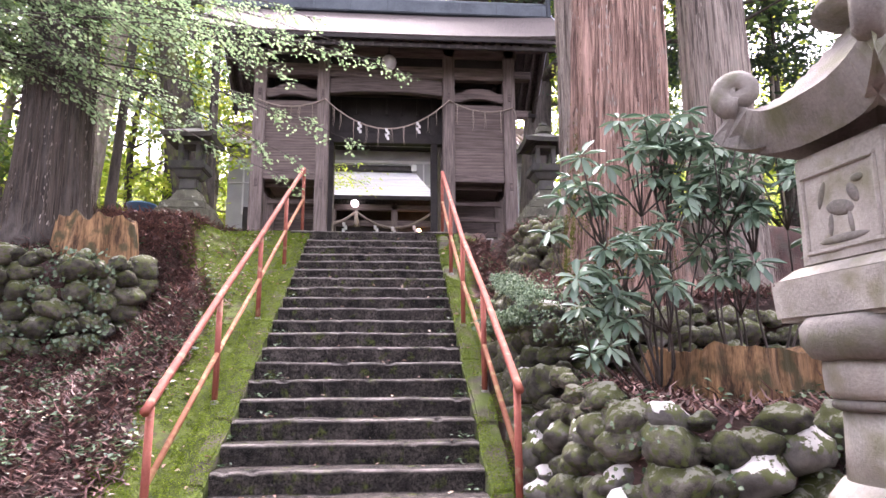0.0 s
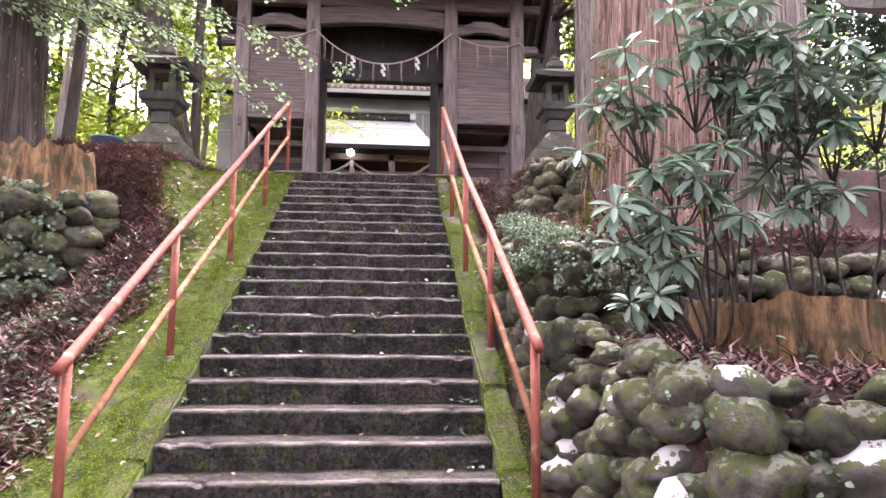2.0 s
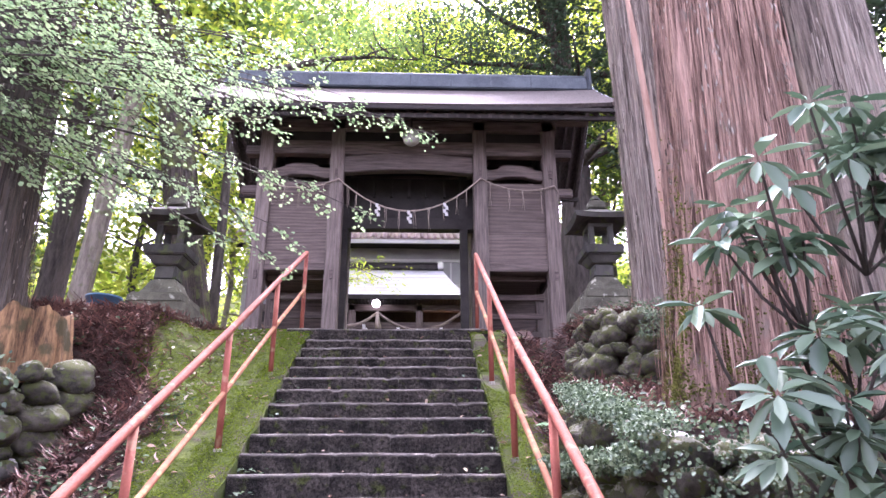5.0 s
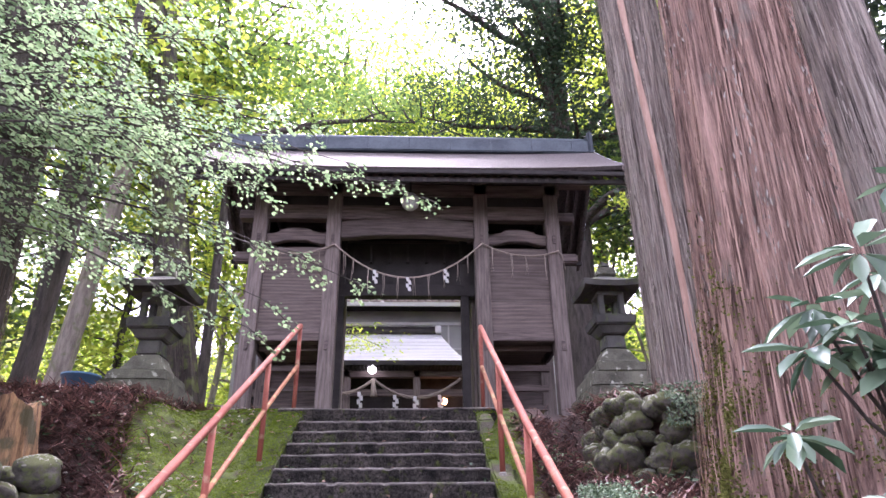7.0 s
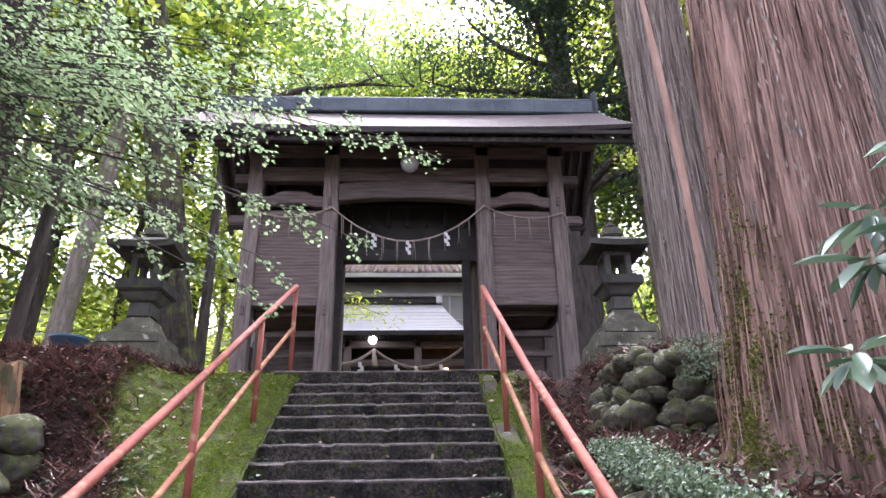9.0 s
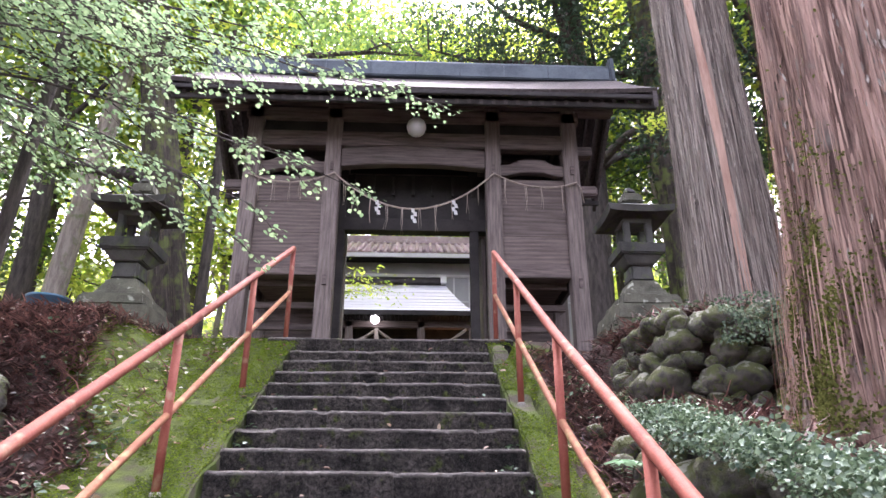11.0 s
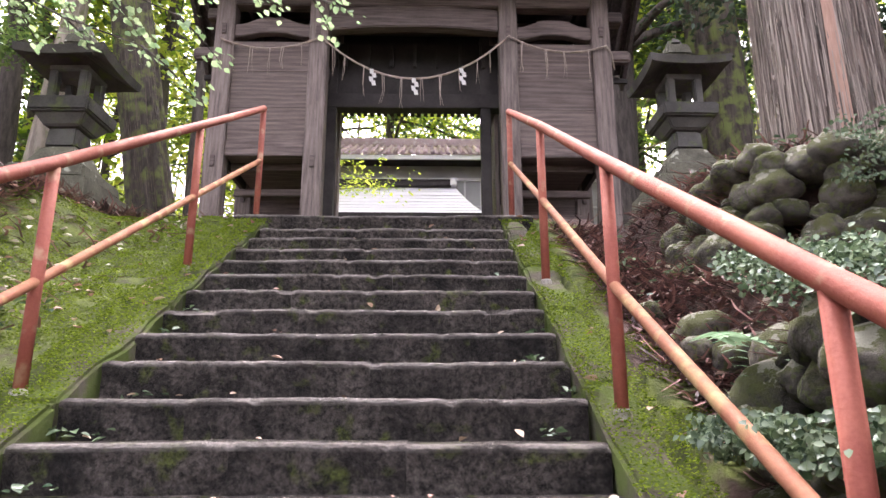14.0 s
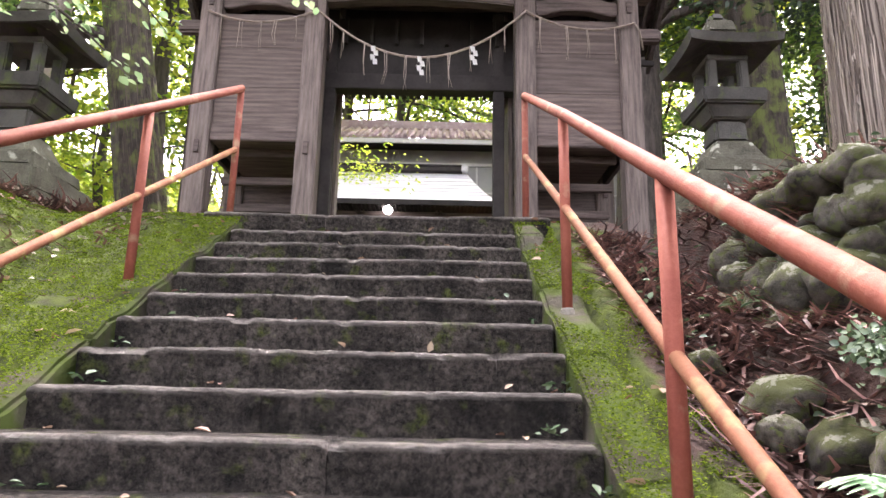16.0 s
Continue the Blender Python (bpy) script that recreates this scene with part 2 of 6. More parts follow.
GREY_STRIP = leaf_mat("grey_bark_strip", (0.12, 0.10, 0.088), (0.44, 0.39, 0.345), 0.0, 0.7, 0.01)
PALE_FLAKE = leaf_mat("silvery_bark_flake", (0.14, 0.11, 0.095), (0.50, 0.45, 0.40), 0.0, 0.7, 0.01)
DARK_STRIP = leaf_mat("dark_bark_strip", (0.035, 0.027, 0.022), (0.14, 0.115, 0.095), 0.0, 0.7, 0.01)
FERN_LEAF = leaf_mat("fern_leaf", (0.22, 0.38, 0.22), (0.38, 0.55, 0.36), 0.3, 0.5, 0.04)
BARK_MOSS_TUFT = leaf_mat("bark_moss", (0.055, 0.062, 0.018), (0.20, 0.21, 0.065), 0.2, 0.7, 0.0)
LITTER = leaf_mat("cedar_litter", (0.032, 0.018, 0.016), (0.30, 0.165, 0.14), 0.1, 0.6, 0.05)
DEAD_LEAF = leaf_mat("fallen_leaf", (0.26, 0.12, 0.09), (0.50, 0.40, 0.28), 0.2, 0.6, 0.05)
PALE_LEAF = leaf_mat("bleached_leaf", (0.30, 0.24, 0.20), (0.60, 0.58, 0.48), 0.2, 0.6, 0.03)
BROAD_LEAF = leaf_mat("rhododendron_leaf", (0.05, 0.105, 0.06), (0.20, 0.29, 0.19), 0.2, 0.42, 0.06)
MAPLE_LEAF = leaf_mat("maple_leaf", (0.17, 0.28, 0.14), (0.38, 0.50, 0.28), 0.55, 0.6, 0.03)
# backlight is put into this bright yellow-green as well as the translucency
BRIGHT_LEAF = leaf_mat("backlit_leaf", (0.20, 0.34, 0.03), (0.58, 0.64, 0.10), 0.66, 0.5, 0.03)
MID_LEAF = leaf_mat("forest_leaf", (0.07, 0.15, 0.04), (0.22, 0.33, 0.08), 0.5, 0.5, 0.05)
DARK_LEAF = leaf_mat("conifer_needle", (0.025, 0.055, 0.03), (0.07, 0.12, 0.06), 0.25, 0.5, 0.06)
CREEPER = leaf_mat("creeper_leaf", (0.025, 0.06, 0.025), (0.20, 0.28, 0.16), 0.25, 0.5, 0.05)
MOSS_TUFT = leaf_mat("moss_tuft", (0.052, 0.092, 0.010), (0.23, 0.315, 0.035), 0.4, 0.8, 0.0)
BUCKET = mat("blue_plastic", (0.06, 0.16, 0.28), (0.10, 0.24, 0.38), 5, 0.4, 0.05)
FROST = mat("frosted_globe", (0.42, 0.42, 0.44), (0.50, 0.50, 0.52), 8, 0.4, 0.05)
# shade under eaves and inside doorways is put into this near-black; also dark metal
DARK = mat("shade_dark_trim", (0.016, 0.014, 0.014), (0.042, 0.037, 0.036), 3, 0.8, 0.3, None, 25)
WHITE_GLOW = glow_mat("lit_globe", (1.0, 0.97, 0.95), 1.6)
WARM_GLOW = glow_mat("warm_lamp", (1.0, 0.45, 0.15), 3.0)


# ---- builders ----
rng = np.random.default_rng(7)


def part(name, bm, material, parent=None, label="", smooth=False):
    me = bpy.data.meshes.new(name)
    bm.to_mesh(me)
    bm.free()
    me.materials.append(material)
    if smooth:
        me.shade_smooth()
    ob = new(name, me)
    ob.parent = parent
    return tagged(ob, label)


def sheet(name, verts, faces, material, parent=None, label="", smooth=False):
    me = bpy.data.meshes.new(name)
    me.from_pydata([tuple(v) for v in verts], [], [tuple(f) for f in faces])
    me.materials.append(material)
    if smooth:
        me.shade_smooth()
    me.update()
    ob = new(name, me)
    ob.parent = parent
    return tagged(ob, label)


def empty(name, at=(0, 0, 0), label="", category="", group="", kind="", turn=0):
    ob = new(name)
    ob.matrix_world = pose(*at, 0, 0, turn)
    return tagged(ob, label, category, group, kind)


def box(x0, x1, y0, y1, z0, z1, bevel=0.012, rough=0.0, cuts=0, taper=0.0):
    bm = bmesh.new()
    bmesh.ops.create_cube(bm, size=1)
    for v in bm.verts:
        s = 1 - taper if v.co.z > 0 else 1
        v.co = Vector(((x0 + x1) / 2 + v.co.x * (x1 - x0) * s, (y0 + y1) / 2 + v.co.y * (y1 - y0) * s, (z0 + z1) / 2 + v.co.z * (z1 - z0)))
    if bevel:
        bmesh.ops.bevel(bm, geom=bm.edges[:], offset=bevel, segments=2, affect="EDGES", clamp_overlap=True)
    if cuts:
        long = [e for e in bm.edges if e.calc_length() > 0.15]
        bmesh.ops.subdivide_edges(bm, edges=long, cuts=cuts, use_grid_fill=True)
    if rough:
        for v in bm.verts:
            v.co += noise.noise_vector(v.co * 5) * rough + noise.noise_vector(v.co * 19) * rough * 0.4
    return bm


def tube_data(points, radii, seg=10, cap=True):
    pts = [Vector(p) for p in points]
    verts, faces = [], []
    side = None
    for i, p in enumerate(pts):
        d = (pts[min(i + 1, len(pts) - 1)] - pts[max(i - 1, 0)]).normalized()
        if side is None:
            side = d.cross(Vector((0.3, 1, 0.2))).normalized()
        side = (side - d * side.dot(d)).normalized()
        up = d.cross(side)
        r = radii[i] if isinstance(radii, (list, tuple)) else radii
        for k in range(seg):
            a = 2 * math.pi * k / seg
            verts.append(p + (side * math.cos(a) + up * math.sin(a)) * r)
    for i in range(len(pts) - 1):
        for k in range(seg):
            a, b = i * seg + k, i * seg + (k + 1) % seg
            faces.append((a, b, b + seg, a + seg))
    if cap:
        faces.append(tuple(range(seg - 1, -1, -1)))
        faces.append(tuple(range((len(pts) - 1) * seg, len(pts) * seg)))
    return verts, faces


def tube(name, points, radii, material, parent=None, label="", seg=10):
    v, f = tube_data(points, radii, seg)
    return sheet(name, v, f, material, parent, label, smooth=True)


def join(pieces):
    verts, faces = [], []
    for v, f in pieces:
        o = len(verts)
        verts += list(v)
        faces += [tuple(i + o for i in q) for q in f]
    return verts, faces


def lathe(profile, seg=24, wobble=0.0):
    bm = bmesh.new()
    rings = []
    for r, z in profile:
        rings.append([bm.verts.new((r * math.cos(2 * math.pi * k / seg), r * math.sin(2 * math.pi * k / seg), z)) for k in range(seg)])
    for a, b in zip(rings, rings[1:]):
        for k in range(seg):
            bm.faces.new((a[k], a[(k + 1) % seg], b[(k + 1) % seg], b[k]))
    bm.faces.new(rings[0][::-1])
    bm.faces.new(rings[-1])
    if wobble:
        for v in bm.verts:
            v.co += noise.noise_vector(v.co * 6) * wobble
    return bm


def leaves(centres, normals, heads, size, aspect=0.55, fold=0.12, jitter=0.35, belly=(1.0, 0.75)):
    """Folded six-point leaves: arrays of centres, normals and head directions (n x 3) to vertices and faces."""
    n = len(centres)
    c = np.asarray(centres, float)
    h = np.asarray(heads, float)
    h = h / (np.linalg.norm(h, axis=1, keepdims=True) + 1e-9)
    nn = np.asarray(normals, float)
    s = np.cross(h, nn)
    s = s / (np.linalg.norm(s, axis=1, keepdims=True) + 1e-9)
    u = np.cross(s, h)
    L = (size * (1 + jitter * rng.uniform(-1, 1, n)))[:, None]
    w = L * aspect * 0.5
    pts = np.stack([c, c + h * L * 0.35 + s * w * belly[0] + u * L * fold, c + h * L * 0.7 + s * w * belly[1] + u * L * fold * 0.6, c + h * L - u * L * fold * 0.8,
                    c + h * L * 0.7 - s * w * belly[1] + u * L * fold * 0.6, c + h * L * 0.35 - s * w * belly[0] + u * L * fold], axis=1).reshape(-1, 3)
    k = np.arange(n)[:, None] * 6
    faces = np.concatenate([k + np.array([0, 1, 2, 3]), k + np.array([0, 3, 4, 5])])
    return pts, faces


def leaf_sheet(name, pts, faces, material, parent=None, label=""):
    me = bpy.data.meshes.new(name)
    me.vertices.add(len(pts))
    me.vertices.foreach_set("co", np.asarray(pts, np.float32).ravel())
    f = np.asarray(faces, np.int32)
    me.loops.add(f.size)
    me.loops.foreach_set("vertex_index", f.ravel())
    me.polygons.add(len(f))
    me.polygons.foreach_set("loop_start", np.arange(0, f.size, f.shape[1], dtype=np.int32))
    me.update(calc_edges=True)
    me.materials.append(material)
    ob = new(name, me)
    ob.parent = parent
    return tagged(ob, label)


def smooth_step(a, b, v):
    t = min(1, max(0, (v - a) / (b - a)))
    return t * t * (3 - 2 * t)


# ---- the lie of the land ----
TREAD, RISE, TOP_Y, TOP_Z, HALF = 0.3075, 0.1685, 11.79, 4.512, 1.05
STEPS = 21
GATE_X, GATE_Y, GATE_Z = 0.175, 14.45, 4.6
FOOT = 0.86


def stair_line(y):
    return max(FOOT + 0.22 * smooth_step(1.0, 4.2, y), min(4.55, TOP_Z - RISE / TREAD * (TOP_Y - y)))


def wall_one(x):
    """Front edge of the lowest stone wall beside the stairs."""
    return 4.42 + 1.5 * math.exp(-(x - 1.4) / 0.16)


def ground_height(x, y):
    s = stair_line(y)
    far = smooth_step(16, 40, abs(x)) * 3 + smooth_step(34, 70, y) * 9 - smooth_step(0, 30, -y) * 3
    if x < 0:
        d = max(0, -x - 1.3)
        h = s + 0.04 * d
        rise = smooth_step(0.5, 1.5, d) * 0.55 * smooth_step(8.0, 9.2, y) * (1 - smooth_step(10.6, 11.8, y))
        h += rise
        edge = 8.66 + 0.8 * smooth_step(2.25, 1.6, d)
        if d > 0.9:
            upper = min(4.5, 3.60 + 0.45 * max(0, y - 9.0))
            k = smooth_step(edge, edge + 0.25, y) * smooth_step(1.25, 1.95, d)
            low = s + 0.1 * d - 0.5 * smooth_step(6, 8.5, y) * smooth_step(0.9, 1.6, d)
            h = low + (h - low) * smooth_step(edge - 0.3, edge + 0.6, y)
            h += max(0, upper - h) * k
        if y > 10:
            h = min(h, 4.55)
        return h + far
    d = x - 1.3
    h = s
    if x > 1.3:
        k1 = smooth_step(0, 0.22, y - wall_one(x) - 0.22) * smooth_step(1.5, 1.68, x)
        t1 = 1.9 + 0.12 * max(0, y - 4.5)
        base = s if x < 1.9 else max(FOOT, s - 0.3)
        h = base + max(0, t1 - base) * k1
        ye = 6.38 + 0.22 * max(0, min(1.6, x - 1.6))
        k2 = smooth_step(1.52, 1.72, x) * smooth_step(ye + 0.1, ye + 0.35, y) * (1 - smooth_step(8.1, 8.6, y) * smooth_step(1.95, 1.7, x))
        t2 = 2.72 + 0.24 * max(0, y - 6.3)
        if y > 5.8:
            h = h + max(0, t2 - h) * k2
        edge3 = 9.33 - 0.25 * smooth_step(2.0, 2.6, x) + 1.0 * smooth_step(2.12, 1.98, x)
        k3 = smooth_step(edge3, edge3 + 0.2, y) * smooth_step(2.04, 2.22, x)
        h = h + max(0, 4.12 + 0.12 * max(0, y - 9) - h) * k3
        h = min(h, 4.55)
    return h + far


def build_ground():
    xs = np.concatenate([np.linspace(-240, -30, 9)[:-1], np.linspace(-30, -8, 23)[:-1], np.arange(-8, -1.35, 0.09), np.arange(-1.35, 1.36, 0.15), np.arange(1.4, 6.0, 0.06), np.linspace(6, 30, 25), np.linspace(30, 240, 9)[1:]])
    ys = np.concatenate([np.linspace(-200, -4, 9)[:-1], np.arange(-4, 4, 0.4), np.arange(4.0, 12.4, 0.075), np.linspace(12.5, 40, 45), np.linspace(45, 300, 12)])
    verts, faces, moss = [], [], []
    for y in ys:
        for x in xs:
            h = ground_height(x, y)
            inside = abs(x) < 1.2 and 5.6 < y < 12.0
            if inside:
                h -= 0.45
            h += noise.noise(Vector((x * 1.3, y * 1.3, 0))) * 0.05 + noise.noise(Vector((x * 6, y * 6, 3))) * 0.018
            verts.append((x, y, h))
            wob = noise.noise(Vector((x * 1.6, y * 1.6, 5))) * 0.35
            if x < 0:
                m = 1 - smooth_step(1.65, 2.1, -x + wob - 0.8 * smooth_step(8.6, 10.6, y))
                m *= 0.55 + 0.45 * smooth_step(-0.3, 0.1, noise.noise(Vector((x * 2.3, y * 2.3, 9))) + 0.15)
            else:
                m = (1 - smooth_step(1.25, 1.7, x + wob)) * smooth_step(7.5, 9, y)
            m *= smooth_step(4.2, 5.2, y)
            moss.append(m)
    w = len(xs)
    for j in range(len(ys) - 1):
        for i in range(w - 1):
            faces.append((j * w + i, j * w + i + 1, (j + 1) * w + i + 1, (j + 1) * w + i))
    me = bpy.data.meshes.new("ground")
    me.from_pydata(verts, [], faces)
    me.shade_smooth()
    att = me.attributes.new("moss", "FLOAT", "POINT")
    att.data.foreach_set("value", moss)
    m = mat("forest_floor", (0.03, 0.019, 0.017), (0.12, 0.072, 0.062), 3.0, 0.95, 0.9, (0.07, 0.06, 0.05), 35, c3_cut=(0.5, 0.7), bump_dist=0.05, vary=0.0)
    n, l = m.node_tree.nodes, m.node_tree.links
    b = n["Principled BSDF"]
    old = b.inputs["Base Color"].links[0].from_socket
    a, mix, ns, rp, pw = n.new("ShaderNodeAttribute"), n.new("ShaderNodeMix"), n.new("ShaderNodeTexNoise"), n.new("ShaderNodeValToRGB"), n.new("ShaderNodeMapRange")
    a.attribute_name = "moss"
    ns.inputs["Scale"].default_value, ns.inputs["Detail"].default_value = 9, 8
    tc = n.new("ShaderNodeTexCoord")
    l.new(tc.outputs["Object"], ns.inputs["Vector"])
    rp.color_ramp.elements[0].position, rp.color_ramp.elements[1].position = 0.3, 0.75
    rp.color_ramp.elements[0].color, rp.color_ramp.elements[1].color = (0.028, 0.040, 0.010, 1), (0.115, 0.155, 0.024, 1)
    l.new(ns.outputs[0], rp.inputs[0])
    sub = n.new("ShaderNodeMath")
    sub.operation = "MULTIPLY_ADD"
    l.new(ns.outputs[0], sub.inputs[0])
    sub.inputs[1].default_value = 0.9
    l.new(a.outputs["Fac"], sub.inputs[2])
    pw.inputs[1].default_value, pw.inputs[2].default_value = 0.75, 1.0
    l.new(sub.outputs[0], pw.inputs[0])
    mix.data_type = "RGBA"
    l.new(pw.outputs[0], mix.inputs[0])
    l.new(old, mix.inputs[6])
    l.new(rp.outputs[0], mix.inputs[7])
    l.new(mix.outputs[2], b.inputs["Base Color"])
    me.materials.append(m)
    return tagged(new("ground", me), "forest floor with red cedar litter and bright moss beside the stairs", "ground", kind="structure")


build_ground()


# ---- stone stairs ----
def build_stairs():
    stairs = empty("stone_stairs", (0, 0, 0), "dark worn stone stairs with uneven mossy blocks", "stairs", kind="structure")
    rs = random.Random(3)
    for i in range(0, STEPS + 1):
        y = TOP_Y - TREAD * i - (0.06 if i == 0 else 0)
        z = TOP_Z - RISE * i + (0.03 if i == 0 else 0)
        cuts = sorted([-HALF, HALF] + [rs.uniform(-0.75, -0.1), rs.uniform(0.1, 0.8)][: 1 + i % 2])
        if i == 0:
            cuts = [-1.35, -0.4, 0.55, 1.35]
        for a, b in zip(cuts, cuts[1:]):
            dy, dz = rs.uniform(-0.004, 0.004), rs.uniform(-0.003, 0.003)
            profile = ((TREAD + 0.16, -0.02, 0), (TREAD + 0.16, 0.0, 0), (0.05, 0.0, 0), (0.022, -0.001, 1), (0.007, -0.006, 1), (0.0, -0.016, 1), (0.003, -0.034, 0), (0.005, -0.06, 0), (0.006, -0.085, 0), (0.008, -0.11, 0), (0.010, -0.14, 0), (0.012, -RISE - 0.05, 0), (TREAD + 0.16, -RISE - 0.05, 0))
            n = max(3, int((b - a) / 0.03))
            bm, worn, rings = bmesh.new(), [], []
            for q in range(n + 1):
                x = a + 0.0015 + (b - a - 0.003) * q / n
                end = 0.006 if q in (0, n) else 0.0
                ring = []
                for py, pz, w in profile:
                    chip = max(0, noise.noise(Vector((x * 9, y * 7, 8))) - 0.25) * 0.06 * w
                    ring.append(bm.verts.new((x, y + dy + py + (noise.noise(Vector((x * 2.5, y * 5, 5))) * 0.010 + noise.noise(Vector((x * 15, pz * 30, y))) * 0.007 + noise.noise(Vector((x * 34, pz * 60, y))) * 0.006 + chip + end * w if py < 0.2 else 0), z + dz + pz - chip - end * w + noise.noise(Vector((x * 1.6, y * 5, 1))) * 0.009 + noise.noise(Vector((x * 11, y * 5, 2))) * 0.004)))
                    # pale weight of the nose: wear plus the light its edge catches
                    worn.append(w * (0.45 + 0.9 * noise.noise(Vector((x * 4, y * 3, 6))) + 0.3))
                rings.append(ring)
            for r0, r1 in zip(rings, rings[1:]):
                for k in range(len(profile)):
                    k2 = (k + 1) % len(profile)
                    bm.faces.new((r0[k], r1[k], r1[k2], r0[k2]))
            bm.faces.new(rings[0])
            bm.faces.new(rings[-1][::-1])
            bmesh.ops.recalc_face_normals(bm, faces=bm.faces[:])
            block = part("step_block", bm, STEP, stairs)
            att = block.data.attributes.new("nose_light_wear", "FLOAT", "POINT")
            att.data.foreach_set("value", worn)
    for sx in (-1, 1):
        y = 5.1
        while y < TOP_Y - 0.1:
            ln = rs.uniform(0.7, 1.1)
            y2 = min(TOP_Y - 0.05, y + ln)
            bm = box(0, 0.2, 0, 1, -0.5, 0, 0.02, 0, 5)
            for v in bm.verts:
                yy = y + 0.004 + v.co.y * (y2 - y - 0.008)
                v.co = Vector((sx * (HALF + 0.005 + v.co.x), yy, stair_line(yy) + (-0.02 if sx < 0 else 0.0) + v.co.z))
                v.co += noise.noise_vector(v.co * 4) * 0.036
            bmesh.ops.recalc_face_normals(bm, faces=bm.faces[:])
            part("kerb_stone", bm, CURB, stairs)
            y = y2
    return stairs


build_stairs()


# ---- stone walls of round boulders ----
def boulder_meshes():
    out = []
    for k in range(10):
        bm = bmesh.new()
        bmesh.ops.create_icosphere(bm, subdivisions=3, radius=1)
        for v in bm.verts:
            q = v.co.normalized()
            v.co = q * (1 + 0.30 * noise.noise(q * 1.2 + Vector((k * 7, 0, 0))) + 0.14 * noise.noise(q * 2.9 + Vector((k * 3, 5, 0))) + 0.035 * noise.noise(q * 8 + Vector((k * 3, 5, 0))))
            v.co.x = math.copysign(abs(v.co.x) ** 0.85, v.co.x)
        me = bpy.data.meshes.new("stone")
        bm.to_mesh(me)
        bm.free()
        me.shade_smooth()
        pale = me.copy()
        me.materials.append(BOULDER)
        pale.materials.append(BOULDER_PALE)
        out.append((me, pale))
    return out


STONES = boulder_meshes()


def boulder_wall(line, low, high, label, size=0.17, seed=1, pale=0.1):
    """Rows of boulders along a polyline of the plan; low and high give the wall's foot and top at x, y."""
    rs = random.Random(seed)
    wall = empty("retaining_wall", (0, 0, 0), label, "stone wall", kind="structure")
    pts = [Vector(p) for p in line]
    lens = [(b - a).length for a, b in zip(pts, pts[1:])]
    total = sum(lens)
    row = 0
    while row < 9:
        s = rs.uniform(0, size)
        any_put = False
        while s < total:
            k, rest = 0, s
            while k < len(lens) - 1 and rest > lens[k]:
                rest -= lens[k]
                k += 1
            d = (pts[k + 1] - pts[k]).normalized()
            p = pts[k] + d * rest
            r = size * rs.choice((0.55, 0.7, 0.85, 1.0, 1.15, 1.4)) * rs.uniform(0.9, 1.1)
            n_out = Vector((d.y, -d.x))
            lo, hi = low(p.x, p.y), high(p.x, p.y)
            z = lo + size * 0.5 + row * size * 1.45 + rs.uniform(-0.05, 0.05)
            if z - size * 0.6 < hi - 0.05:
                z = min(z, hi - r * 0.25)
                st = new("stone", STONES[rs.randrange(10)][1 if rs.random() < pale else 0])
                st.parent = wall
                back = (z - lo) * 0.18
                ob = pose(p.x - n_out.x * back, p.y - n_out.y * back, z, rs.uniform(-25, 25), rs.uniform(-25, 25), rs.uniform(0, 360))
                st.matrix_world = ob @ Matrix.Diagonal((r * rs.uniform(1.0, 1.35), r * rs.uniform(0.85, 1.1), r * rs.uniform(0.72, 0.95), 1))
                any_put = True
            s += r * 1.75
        row += 1
        if not any_put:
            break
    return wall


boulder_wall([(1.42, 6.25), (1.47, 5.5), (1.6, 4.95), (1.85, 4.6), (2.3, 4.42), (3.1, 4.36), (4.2, 4.3)], lambda x, y: stair_line(y) - 0.05 if x < 1.7 else FOOT, lambda x, y: 1.95 + 0.17 * max(0, y - 4.5), "low curved retaining wall of mossy round boulders", 0.118, 4, 0.13)
boulder_wall([(1.47, 8.15), (1.40, 7.6), (1.42, 6.6), (1.6, 6.2), (2.2, 6.45), (3.2, 6.75), (4.6, 6.8)], lambda x, y: stair_line(y) - 0.05 if x < 1.6 else 2.0, lambda x, y: 2.70 + 0.22 * max(0, y - 6.3), "mossy boulder wall overgrown with small leaves", 0.11, 9, 0.06)
boulder_wall([(2.14, 10.6), (2.06, 10.1), (2.02, 9.6), (2.1, 9.2), (2.45, 8.97), (3.3, 8.85), (4.2, 8.85)], lambda x, y: stair_line(y) if x < 1.9 else 3.4, lambda x, y: 4.12, "short boulder wall before the cedar and lantern", 0.105, 12, 0.0)
boulder_wall([(-2.92, 9.6), (-2.96, 9.15), (-3.12, 8.8), (-3.5, 8.58), (-4.2, 8.48), (-5.2, 8.45)], lambda x, y: 2.42 + 0.5 * max(0, y - 8.6), lambda x, y: 3.60, "mossy boulder wall below a rotten stump", 0.138, 21, 0.04)


